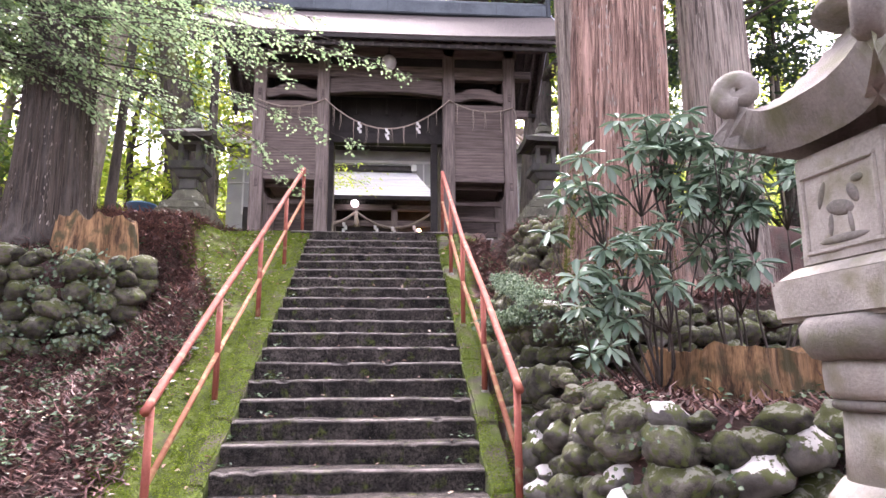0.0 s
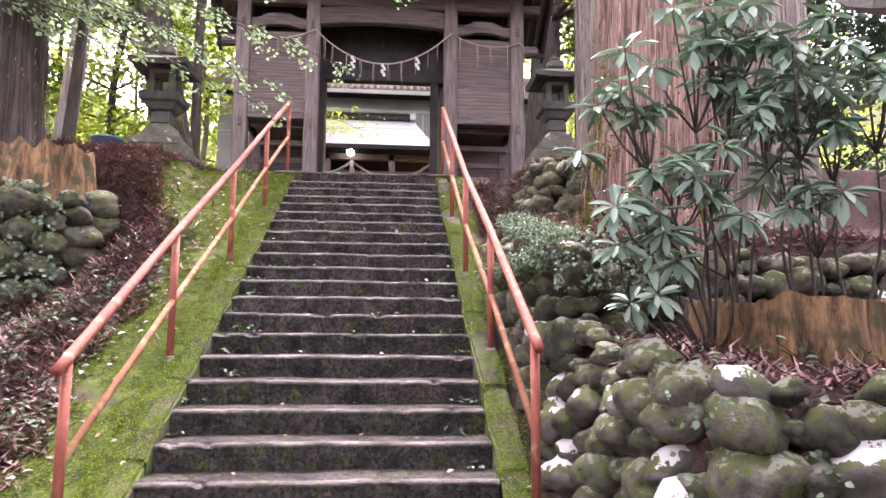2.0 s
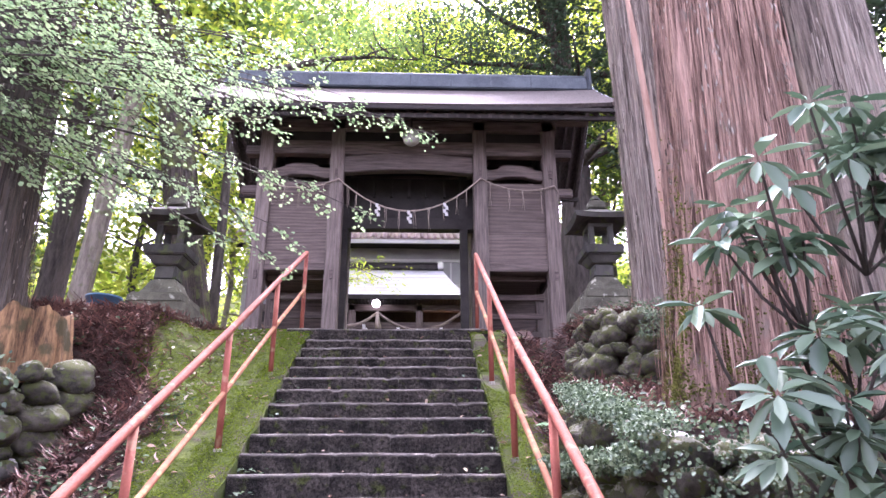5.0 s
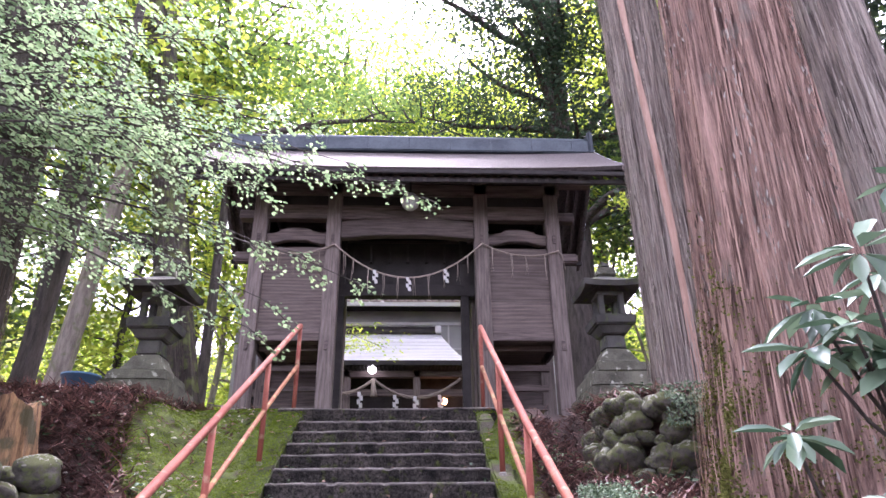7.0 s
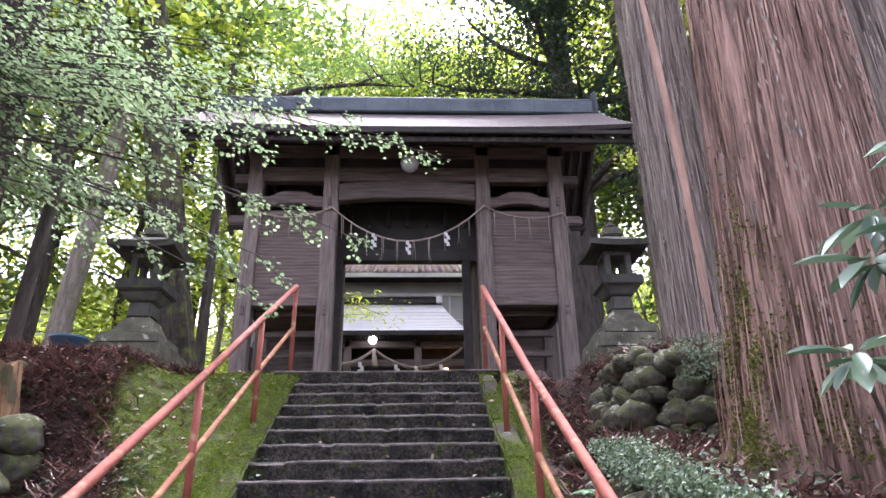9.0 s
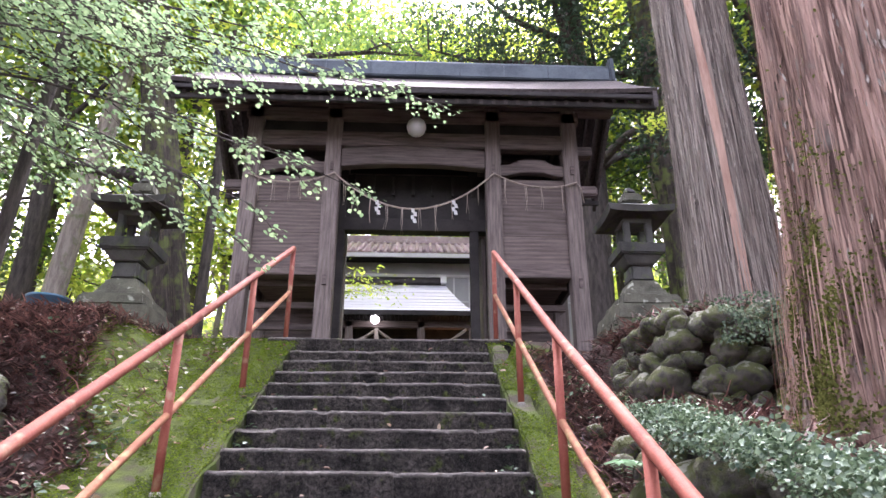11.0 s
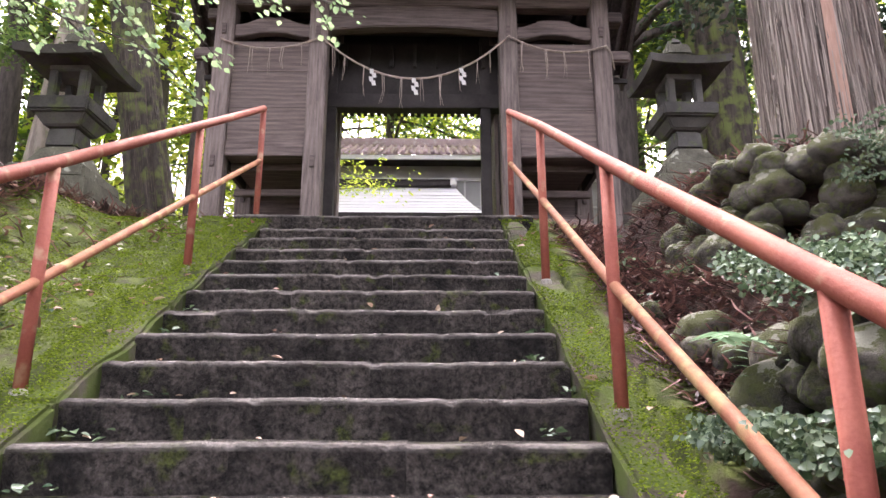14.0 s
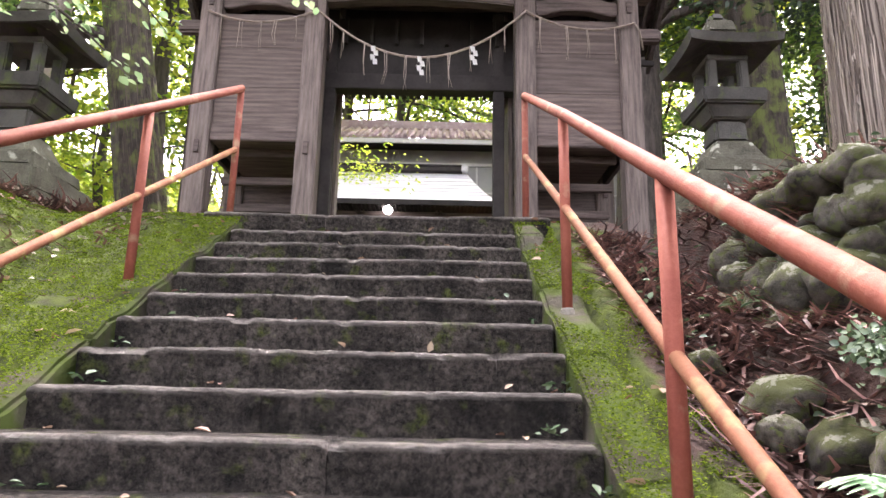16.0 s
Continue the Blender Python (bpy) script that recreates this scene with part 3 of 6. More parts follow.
# ---- handrails ----
def build_rail(sx, posts, label):
    rail = empty("handrail", (sx * 1.22, 8.5, stair_line(8.5)), label, "handrail", group="stair handrails")
    inv = rail.matrix_world.inverted()

    def local(p):
        return inv @ Vector(p)
    tops = []
    for k, (x, y, zt) in enumerate(posts):
        zb = stair_line(y) - 0.12
        tube("post", [local((x, y, zb)), local((x, y, zt - 0.02))], 0.027, RED_PAINT, rail, seg=12)
        # added collar that stands in for white chipped paint at the post base
        part("post_foot", lathe([(0.038, 0), (0.036, 0.035), (0.029, 0.045)], 10, 0.004), PALE_STONE, rail, "small pale collar standing for chipped white paint").matrix_basis = Matrix.Translation(local((x, y, zb + 0.09)))
        tops.append(Vector((x, y, zt)))
    line = [local(t) for t in tops]
    down = (line[-1] - line[-2]).normalized()
    tube("top_rail", line + [line[-1] + down * 0.12], 0.031, RED_PAINT, rail, "red pipe with worn paint", seg=14)
    mid = [local(t - Vector((0, 0, 0.53))) for t in tops]
    tube("middle_rail", mid, 0.023, ORANGE_PAINT, rail, "thinner orange pipe", seg=12)
    return rail


build_rail(-1, [(-1.17, 11.79, 5.61), (-1.21, 10.35, 4.76), (-1.23, 8.75, 3.83), (-1.26, 7.14, 2.92), (-1.27, 5.55, 2.02)], "red painted pipe handrail along the mossy edge")
build_rail(1, [(1.17, 11.82, 5.61), (1.15, 10.1, 4.66), (1.15, 8.6, 3.79), (1.2, 7.27, 3.0), (1.22, 5.75, 2.14)], "red painted pipe handrail beside the boulder wall")


# ---- the gate ----
def build_gate():
    gate = empty("shrine_gate", (GATE_X, GATE_Y, GATE_Z), "weathered wooden shrine gate with grey sheet-metal gable roof", "gate")

    def add(name, x0, x1, y0, y1, z0, z1, m, label="", bevel=0.01, parent=None, rough=0.0, cuts=0):
        return part(name, box(x0, x1, y0, y1, z0 - GATE_Z, z1 - GATE_Z, bevel, rough, cuts), m, parent or gate, label)

    for x in (-2.67, -1.345, 1.345, 2.67):
        for y in (0, 1.5):
            add("post", x - 0.13, x + 0.13, y - 0.13, y + 0.13, GATE_Z + 0.12, 9.3, WOOD_V, bevel=0.018)
            add("base_stone", x - 0.22, x + 0.22, y - 0.22, y + 0.22, GATE_Z - 0.1, GATE_Z + 0.12, LANTERN, bevel=0.03, rough=0.01)
            add("peg", x - 0.03, x + 0.03, y - 0.155, y - 0.125, 6.02, 6.18, WOOD_H, bevel=0.004)
            add("peg", x - 0.03, x + 0.03, y - 0.155, y - 0.125, 8.02, 8.18, WOOD_H, bevel=0.004)
    for y in (0, 1.5):
        add("tie_beam", -2.78, 2.78, y - 0.10, y + 0.10, 8.52, 8.80, WOOD_H, bevel=0.015)
        add("head_beam", -2.85, 2.85, y - 0.13, y + 0.13, 9.02, 9.24, WOOD_H, bevel=0.015)
        add("plate_beam", -3.5, 3.5, y - 0.11, y + 0.11, 9.28, 9.48, WOOD_H, bevel=0.015)
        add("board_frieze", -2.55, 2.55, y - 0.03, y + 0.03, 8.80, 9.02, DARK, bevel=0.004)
    for x in (-2.67, -1.345, 1.345, 2.67):
        add("side_tie", x - 0.07, x + 0.07, 0.13, 1.37, 7.7, 7.9, WOOD_Y)
        add("roof_tie", x - 0.08, x + 0.08, 0.13, 1.37, 9.04, 9.22, WOOD_Y)
    # arched beam over the passage
    bm = box(-1.21, 1.21, -0.09, 0.09, 8.16 - GATE_Z, 8.50 - GATE_Z, 0.015, 0, 0)
    bmesh.ops.subdivide_edges(bm, edges=[e for e in bm.edges if e.calc_length() > 1], cuts=16)
    for v in bm.verts:
        v.co.z += 0.07 * (1 - (v.co.x / 1.21) ** 2) - 0.03
    part("arched_beam", bm, WOOD_H, gate, "shallow arched beam")
    # side bays: planked upper wall, open below
    for s in (-1, 1):
        x0, x1 = sorted((s * 1.475, s * 2.54))
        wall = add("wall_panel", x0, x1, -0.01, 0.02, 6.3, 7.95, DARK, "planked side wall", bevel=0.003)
        zz = 6.42
        for hgt in (0.50, 0.56, 0.47):
            bmp = box(x0 + 0.003, x1 - 0.003, -0.05, -0.012, zz - GATE_Z + 0.002, zz + hgt - GATE_Z - 0.002, 0.003)
            part("plank", bmp, PLANK, wall)
            zz += hgt
        add("sill_beam", x0, x1, -0.085, 0.06, 6.2, 6.42, WOOD_H, "pale worn sill beam", bevel=0.012)
        bm = box(x0, x1, -0.07, 0.07, 8.02 - GATE_Z, 8.22 - GATE_Z, 0.012)
        bmesh.ops.subdivide_edges(bm, edges=[e for e in bm.edges if e.calc_length() > 0.8], cuts=12)
        for v in bm.verts:
            u = (v.co.x - (x0 + x1) / 2) / (x1 - x0) * 2
            v.co.z += (0.11 if v.co.z > 8.12 - GATE_Z else 0.07) * (1 - smooth_step(0.25, 0.85, abs(u)))
        part("curved_tie", bm, WOOD_H, gate, "curved rainbow beam")
        add("foot_beam", x0, x1, -0.1, 0.1, GATE_Z + 0.1, GATE_Z + 0.35, WOOD_H, bevel=0.015)
        for k in range(5):
            z = 6.22 - k * 0.3
            add("floor_joist", x0, x1, 0.25 + 0.22 * k, 0.33 + 0.22 * k, z - 0.1, z, WOOD_H, bevel=0.006)
        add("bay_floor", x0, x1, 0.06, 1.44, 6.22, 6.3, WOOD_H, bevel=0.005)
        add("back_wall", x0, x1, 1.42, 1.48, 5.32, 9.0, WOOD_H, bevel=0.005)
        add("inner_wall", s * 1.345 - 0.03, s * 1.345 + 0.03, 0.13, 1.37, 6.0, 8.5, WOOD_Y, bevel=0.005)
        add("outer_wall", s * 2.67 - 0.03, s * 2.67 + 0.03, 0.13, 1.37, 6.2, 9.0, WOOD_Y, bevel=0.005)
        add("bracket_arm", s * 2.9 - 0.2, s * 2.9 + 0.2, -0.07, 0.07, 7.68, 7.86, WOOD_H, bevel=0.03)
    # passage: door jambs, lintel, ceiling boards; its shade is in their near-black colour
    for s in (-1, 1):
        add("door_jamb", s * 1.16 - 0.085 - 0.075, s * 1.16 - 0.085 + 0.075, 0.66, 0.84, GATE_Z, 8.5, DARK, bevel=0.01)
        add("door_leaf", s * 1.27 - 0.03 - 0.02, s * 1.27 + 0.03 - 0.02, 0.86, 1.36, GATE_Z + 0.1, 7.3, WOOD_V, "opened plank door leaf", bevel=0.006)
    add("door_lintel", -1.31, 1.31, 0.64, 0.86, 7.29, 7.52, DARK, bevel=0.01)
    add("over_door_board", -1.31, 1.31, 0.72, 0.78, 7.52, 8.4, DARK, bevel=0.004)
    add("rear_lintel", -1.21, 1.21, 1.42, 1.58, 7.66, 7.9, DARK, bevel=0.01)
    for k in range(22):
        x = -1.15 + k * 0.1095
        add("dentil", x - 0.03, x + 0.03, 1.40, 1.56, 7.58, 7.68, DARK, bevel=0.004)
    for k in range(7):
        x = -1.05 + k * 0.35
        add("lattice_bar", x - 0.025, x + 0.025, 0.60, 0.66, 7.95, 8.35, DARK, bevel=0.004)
    add("threshold", -1.21, 1.21, 0.6, 0.9, GATE_Z - 0.1, GATE_Z + 0.16, WOOD_H, bevel=0.02)
    # roof
    half, eave_y, eave_z, ridge_y, ridge_z = 3.88, -1.15, 8.93, 0.75, 10.46
    roof = empty("roof", (0, 0, 0))
    roof.parent = gate
    tagged(roof, "gable roof of grey metal sheets")
    slope = (ridge_z - eave_z) / (ridge_y - eave_y)
    for side in (1, -1):
        def at(u):
            yy = eave_y + (ridge_y - eave_y) * u
            zz = eave_z + (ridge_z - eave_z) * (u * 0.9 + 0.1 * u * u)
            return (yy if side == 1 else 2 * ridge_y - yy), zz
        bm = bmesh.new()
        rows = []
        for k in range(9):
            y, z = at(k / 8)
            rows.append([bm.verts.new((x, y, z - 0.03 - GATE_Z + (abs(x) / half) ** 3 * 0.10)) for x in np.linspace(-half, half, 25)])
        for a, b in zip(rows, rows[1:]):
            for i in range(24):
                bm.faces.new((a[i], a[i + 1], b[i + 1], b[i]))
        bmesh.ops.recalc_face_normals(bm, faces=bm.faces[:])
        bmesh.ops.solidify(bm, geom=bm.faces[:], thickness=-0.07)
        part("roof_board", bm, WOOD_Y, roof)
        for c in range(6):
            for k in range(10):
                off = 0.43 if c % 2 else 0.0
                xa, xb = -half - 0.04 + k * 0.87 - off, -half - 0.04 + (k + 1) * 0.87 - off
                xa, xb = max(xa, -half - 0.04), min(xb, half + 0.04)
                if xb - xa < 0.05:
                    continue
                (y0, z0), (y1, z1) = at(c / 6 - 0.01), at((c + 1) / 6 + 0.015)
                bm = bmesh.new()
                q = []
                for x in (xa + 0.004, (xa + xb) / 2, xb - 0.004):
                    lift = (abs(x) / half) ** 3 * 0.10 - GATE_Z
                    q.append((bm.verts.new((x, y0, z0 + 0.055 + lift)), bm.verts.new((x, y1, z1 + 0.035 + lift))))
                for (a, b), (c2, d) in zip(q, q[1:]):
                    bm.faces.new((a, c2, d, b))
                bmesh.ops.recalc_face_normals(bm, faces=bm.faces[:])
                bmesh.ops.solidify(bm, geom=bm.faces[:], thickness=0.032)
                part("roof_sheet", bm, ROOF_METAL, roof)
        y, z = at(0)
        # near-black boards carry the under-eave shade in their colour
        part("fascia", box(-half, half, y - 0.03, y + 0.03, z - 0.08 - GATE_Z, z + 0.0 - GATE_Z, 0.008), DARK, roof)
        part("eave_board", box(-half, half, y + 0.12 * side - 0.03, y + 0.12 * side + 0.03, z - 0.18 - GATE_Z, z - 0.085 - GATE_Z, 0.008), DARK, roof)
        for k in range(40):
            x = -half + 0.1 + k * (2 * half - 0.2) / 39
            lift = (abs(x) / half) ** 3 * 0.10
            (y0, z0), (y1, z1) = at(0.045), at(0.97)
            bm = box(-0.03, 0.03, 0, 1, -0.08, 0, 0)
            for v in bm.verts:
                u = v.co.y
                v.co = Vector((x + v.co.x, y0 + (y1 - y0) * u, z0 + (z1 - z0) * u - 0.16 + v.co.z + lift - GATE_Z))
            bmesh.ops.recalc_face_normals(bm, faces=bm.faces[:])
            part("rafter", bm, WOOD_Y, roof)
    for s in (-1, 1):
        for side in (1, -1):
            bm = box(-0.035, 0.035, 0, 1, -0.28, 0.0, 0)
            for v in bm.verts:
                yy = eave_y - 0.05 + (ridge_y - eave_y + 0.05) * v.co.y
                zz = eave_z + slope * (yy - eave_y)
                v.co = Vector((s * (half - 0.06) + v.co.x, yy if side == 1 else 2 * ridge_y - yy, zz + v.co.z + 0.08 - GATE_Z))
            bmesh.ops.recalc_face_normals(bm, faces=bm.faces[:])
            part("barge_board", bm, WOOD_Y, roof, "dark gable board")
        part("gable_board", box(s * 2.72 - 0.03, s * 2.72 + 0.03, 0.2, 1.3, 9.2 - GATE_Z, 9.75 - GATE_Z, 0.004), DARK, roof)
    zr = ridge_z + 0.02 - GATE_Z
    part("ridge_box", box(-3.76, 3.76, ridge_y - 0.16, ridge_y + 0.16, zr, zr + 0.30, 0.02), RIDGE_METAL, roof, "blue-grey metal ridge box")
    bm = lathe([(0.10, -3.78), (0.10, 3.78)], 14)
    ob = part("ridge_cap", bm, RIDGE_METAL, roof, smooth=True)
    ob.matrix_basis = Matrix.Translation((0, ridge_y, zr + 0.33)) @ pose(0, 0, 0, 0, 90, 0)
    for k in range(9):
        x = -3.4 + 0.85 * k
        part("ridge_seam", box(x - 0.012, x + 0.012, ridge_y - 0.17, ridge_y + 0.17, zr + 0.02, zr + 0.29, 0.004), RIDGE_METAL, roof)
    for s in (-1, 1):
        bm = box(s * 3.80 - 0.05, s * 3.80 + 0.05, ridge_y - 0.2, ridge_y + 0.2, zr - 0.04, zr + 0.52, 0.03)
        part("ridge_end", bm, RIDGE_METAL, roof, "blue-grey ridge end ornament")
    return gate


build_gate()


def sag(a, b, drop, n=16):
    a, b = Vector(a), Vector(b)
    return [a.lerp(b, k / n) - Vector((0, 0, drop * 4 * (k / n) * (1 - k / n))) for k in range(n + 1)]


def twisted(points, r, turns=2.2):
    pieces = []
    for ph in (0, 2.1, 4.2):
        out = []
        for i, p in enumerate(points):
            a = ph + i * turns
            out.append(p + Vector((0, math.cos(a), math.sin(a))) * r * 0.55)
        pieces.append(tube_data(out, r * 0.62, 6))
    return join(pieces)


def paper_streamer(parent, at, s=1.0):
    bm = bmesh.new()
    z, x = 0.0, 0.0
    for k in range(4):
        w, h = 0.05 * s, 0.075 * s
        q = [(x, 0, z), (x + w, 0.004, z), (x + w + 0.012, -0.01, z - h), (x + 0.012, -0.014, z - h)]
        f = bm.faces.new([bm.verts.new(p) for p in q])
        x += 0.03 * s if k % 2 == 0 else -0.035 * s
        z -= h * 0.72
    bmesh.ops.solidify(bm, geom=bm.faces[:], thickness=0.003)
    part("paper_streamer", bm, PAPER, parent, "folded white paper zigzag").matrix_basis = Matrix.Translation(at)


def build_gate_rope():
    y = GATE_Y - 0.17
    rope = empty("sacred_rope", (GATE_X, y, 7.3), "thin straw rope with white paper streamers across the gate", "rope")
    o = Vector((GATE_X, y, 7.3))
    ends = [(-2.52, y, 7.92), (-1.12, y, 7.96), (1.52, y, 8.0), (2.9, y, 7.86)]
    lines = [sag(ends[0], ends[1], 0.17), sag(ends[1], ends[2], 0.66, 30), sag(ends[2], ends[3], 0.17), [Vector(ends[3]), Vector((2.96, y, 7.75)), Vector((3.0, y + 0.02, 7.5))]]
    for ln in lines:
        v, f = twisted([p - o for p in ln], 0.014, 0.9)
        sheet("strand", v, f, STRAW, rope, smooth=True)
    rs = random.Random(5)
    for ln, n in ((lines[0], 5), (lines[1], 10), (lines[2], 4)):
        for k in range(n):
            p = ln[int((k + 0.7) / (n + 0.4) * (len(ln) - 1))] - o
            d = rs.uniform(0.32, 0.5)
            for j in range(2):
                q = p + Vector((rs.uniform(-0.02, 0.02), -0.01, 0))
                tube("straw_tassel", [q, q + Vector((rs.uniform(-0.02, 0.02), -0.01, -d * 0.6)), q + Vector((rs.uniform(-0.03, 0.03), 0, -d))], [0.006, 0.004, 0.002], STRAW, rope, seg=5)
    for x in (-0.40, 0.184, 0.844):
        u = (x + 1.12) / 2.64
        z = 7.98 - 0.66 * 4 * u * (1 - u)
        paper_streamer(rope, Vector((x - 0.03, y - 0.02, z)) - o, 1.1)


build_gate_rope()

# round lamp under the eave
lamp = empty("eave_lamp", (0.22, GATE_Y - 0.42, 8.70), "unlit round frosted lamp hanging under the gate eave", "lamp")
part("globe", lathe([(0.02, -0.165), (0.09, -0.14), (0.14, -0.09), (0.165, 0.0), (0.14, 0.09), (0.09, 0.14), (0.04, 0.165)], 24), FROST, lamp, smooth=True)
part("cap", lathe([(0.06, 0.15), (0.06, 0.19), (0.02, 0.21), (0.015, 0.42)], 12), DARK, lamp, "dark metal cap")


# ---- stone lanterns beside the gate ----
def square_block(w0, w1, z0, z1, bevel=0.02, rough=0.006, n=4, curve=0.0):
    bm = bmesh.new()
    rings = []
    steps = 6 if curve else 1
    for k in range(steps + 1):
        u = k / steps
        w = (w0 + (w1 - w0) * (u ** (1 - curve) if curve else u)) / 2
        z = z0 + (z1 - z0) * u
        rings.append([bm.verts.new((sx * w, sy * w, z)) for sx, sy in ((-1, -1), (1, -1), (1, 1), (-1, 1))])
    for a, b in zip(rings, rings[1:]):
        for i in range(4):
            bm.faces.new((a[i], a[(i + 1) % 4], b[(i + 1) % 4], b[i]))
    bm.faces.new(rings[0][::-1])
    bm.faces.new(rings[-1])
    bmesh.ops.bevel(bm, geom=bm.edges[:], offset=bevel, segments=2, affect="EDGES", clamp_overlap=True)
    bmesh.ops.subdivide_edges(bm, edges=[e for e in bm.edges if e.calc_length() > 0.2], cuts=3, use_grid_fill=True)
    for v in bm.verts:
        v.co += noise.noise_vector(v.co * 6 + Vector((w0 * 9, z0, 0))) * rough
    return bm


def gate_lantern(at, turn, label):
    lan = empty("stone_lantern", at, label, "stone lantern", group="lanterns before the gate", turn=turn)
    for sx in (-1, 1):
        for sy in (-1, 1):
            bm = box(min(0.004 * sx, sx * 0.54), max(0.004 * sx, sx * 0.54), min(0.004 * sy, sy * 0.54), max(0.004 * sy, sy * 0.54), -0.5, 0.20, 0.03, 0.02, 2)
            part("base_block", bm, LANTERN, lan)
    part("base_step", square_block(0.98, 0.92, 0.195, 0.42, 0.03, 0.016), LANTERN, lan)
    part("base_step", square_block(0.78, 0.72, 0.415, 0.57, 0.03, 0.012), LANTERN, lan)
    part("bell", square_block(0.60, 0.34, 0.565, 0.80, 0.035, 0.010, curve=0.3), LANTERN, lan, "flared lichen-spotted bell")
    part("pillar", square_block(0.31, 0.28, 0.795, 1.02, 0.03, 0.006), LANTERN_ROOF, lan, "short stone neck")
    part("lower_slab", square_block(0.34, 0.50, 1.015, 1.13, 0.015, 0.004), LANTERN_ROOF, lan)
    part("upper_slab", square_block(0.57, 0.60, 1.128, 1.27, 0.02, 0.004), LANTERN_ROOF, lan)
    z = 1.265
    box_part = part("firebox_floor", square_block(0.38, 0.38, z, z + 0.04, 0.008, 0.0), LANTERN_ROOF, lan)
    for sx in (-1, 1):
        for sy in (-1, 1):
            part("firebox_post", box(sx * 0.145 - 0.042, sx * 0.145 + 0.042, sy * 0.145 - 0.042, sy * 0.145 + 0.042, z + 0.03, z + 0.33, 0.012), LANTERN_ROOF, lan)
    part("firebox_head", square_block(0.38, 0.38, z + 0.32, z + 0.38, 0.008, 0.0), LANTERN_ROOF, lan)
    z += 0.37
    bm = bmesh.new()
    n = 12
    grid = []
    for j in range(n + 1):
        for i in range(n + 1):
            x, y = i / n * 2 - 1, j / n * 2 - 1
            r = max(abs(x), abs(y))
            corner = (abs(x) * abs(y)) ** 2
            grid.append(bm.verts.new((x * 0.43, y * 0.43, z + 0.25 * (1 - r) ** 1.1 + 0.09 + 0.03 * corner)))
    for j in range(n):
        for i in range(n):
            k = j * (n + 1) + i
            bm.faces.new((grid[k], grid[k + 1], grid[k + n + 2], grid[k + n + 1]))
    bmesh.ops.recalc_face_normals(bm, faces=bm.faces[:])
    bmesh.ops.solidify(bm, geom=bm.faces[:], thickness=0.08)
    part("roof", bm, LANTERN_ROOF, lan, "wide low stone roof with moss")
    z += 0.28
    part("finial_base", square_block(0.29, 0.24, z, z + 0.14, 0.02, 0.004), LANTERN, lan)
    part("finial", square_block(0.19, 0.12, z + 0.135, z + 0.26, 0.04, 0.006), LANTERN_ROOF, lan, "worn mossy finial")
    return lan


gate_lantern((3.12, 12.5, 4.67), 0, "grey stone lantern with lichen on its stepped base")
gate_lantern((-3.10, 12.05, 4.45), 0, "dark stone lantern on a block base half hidden by leaves")


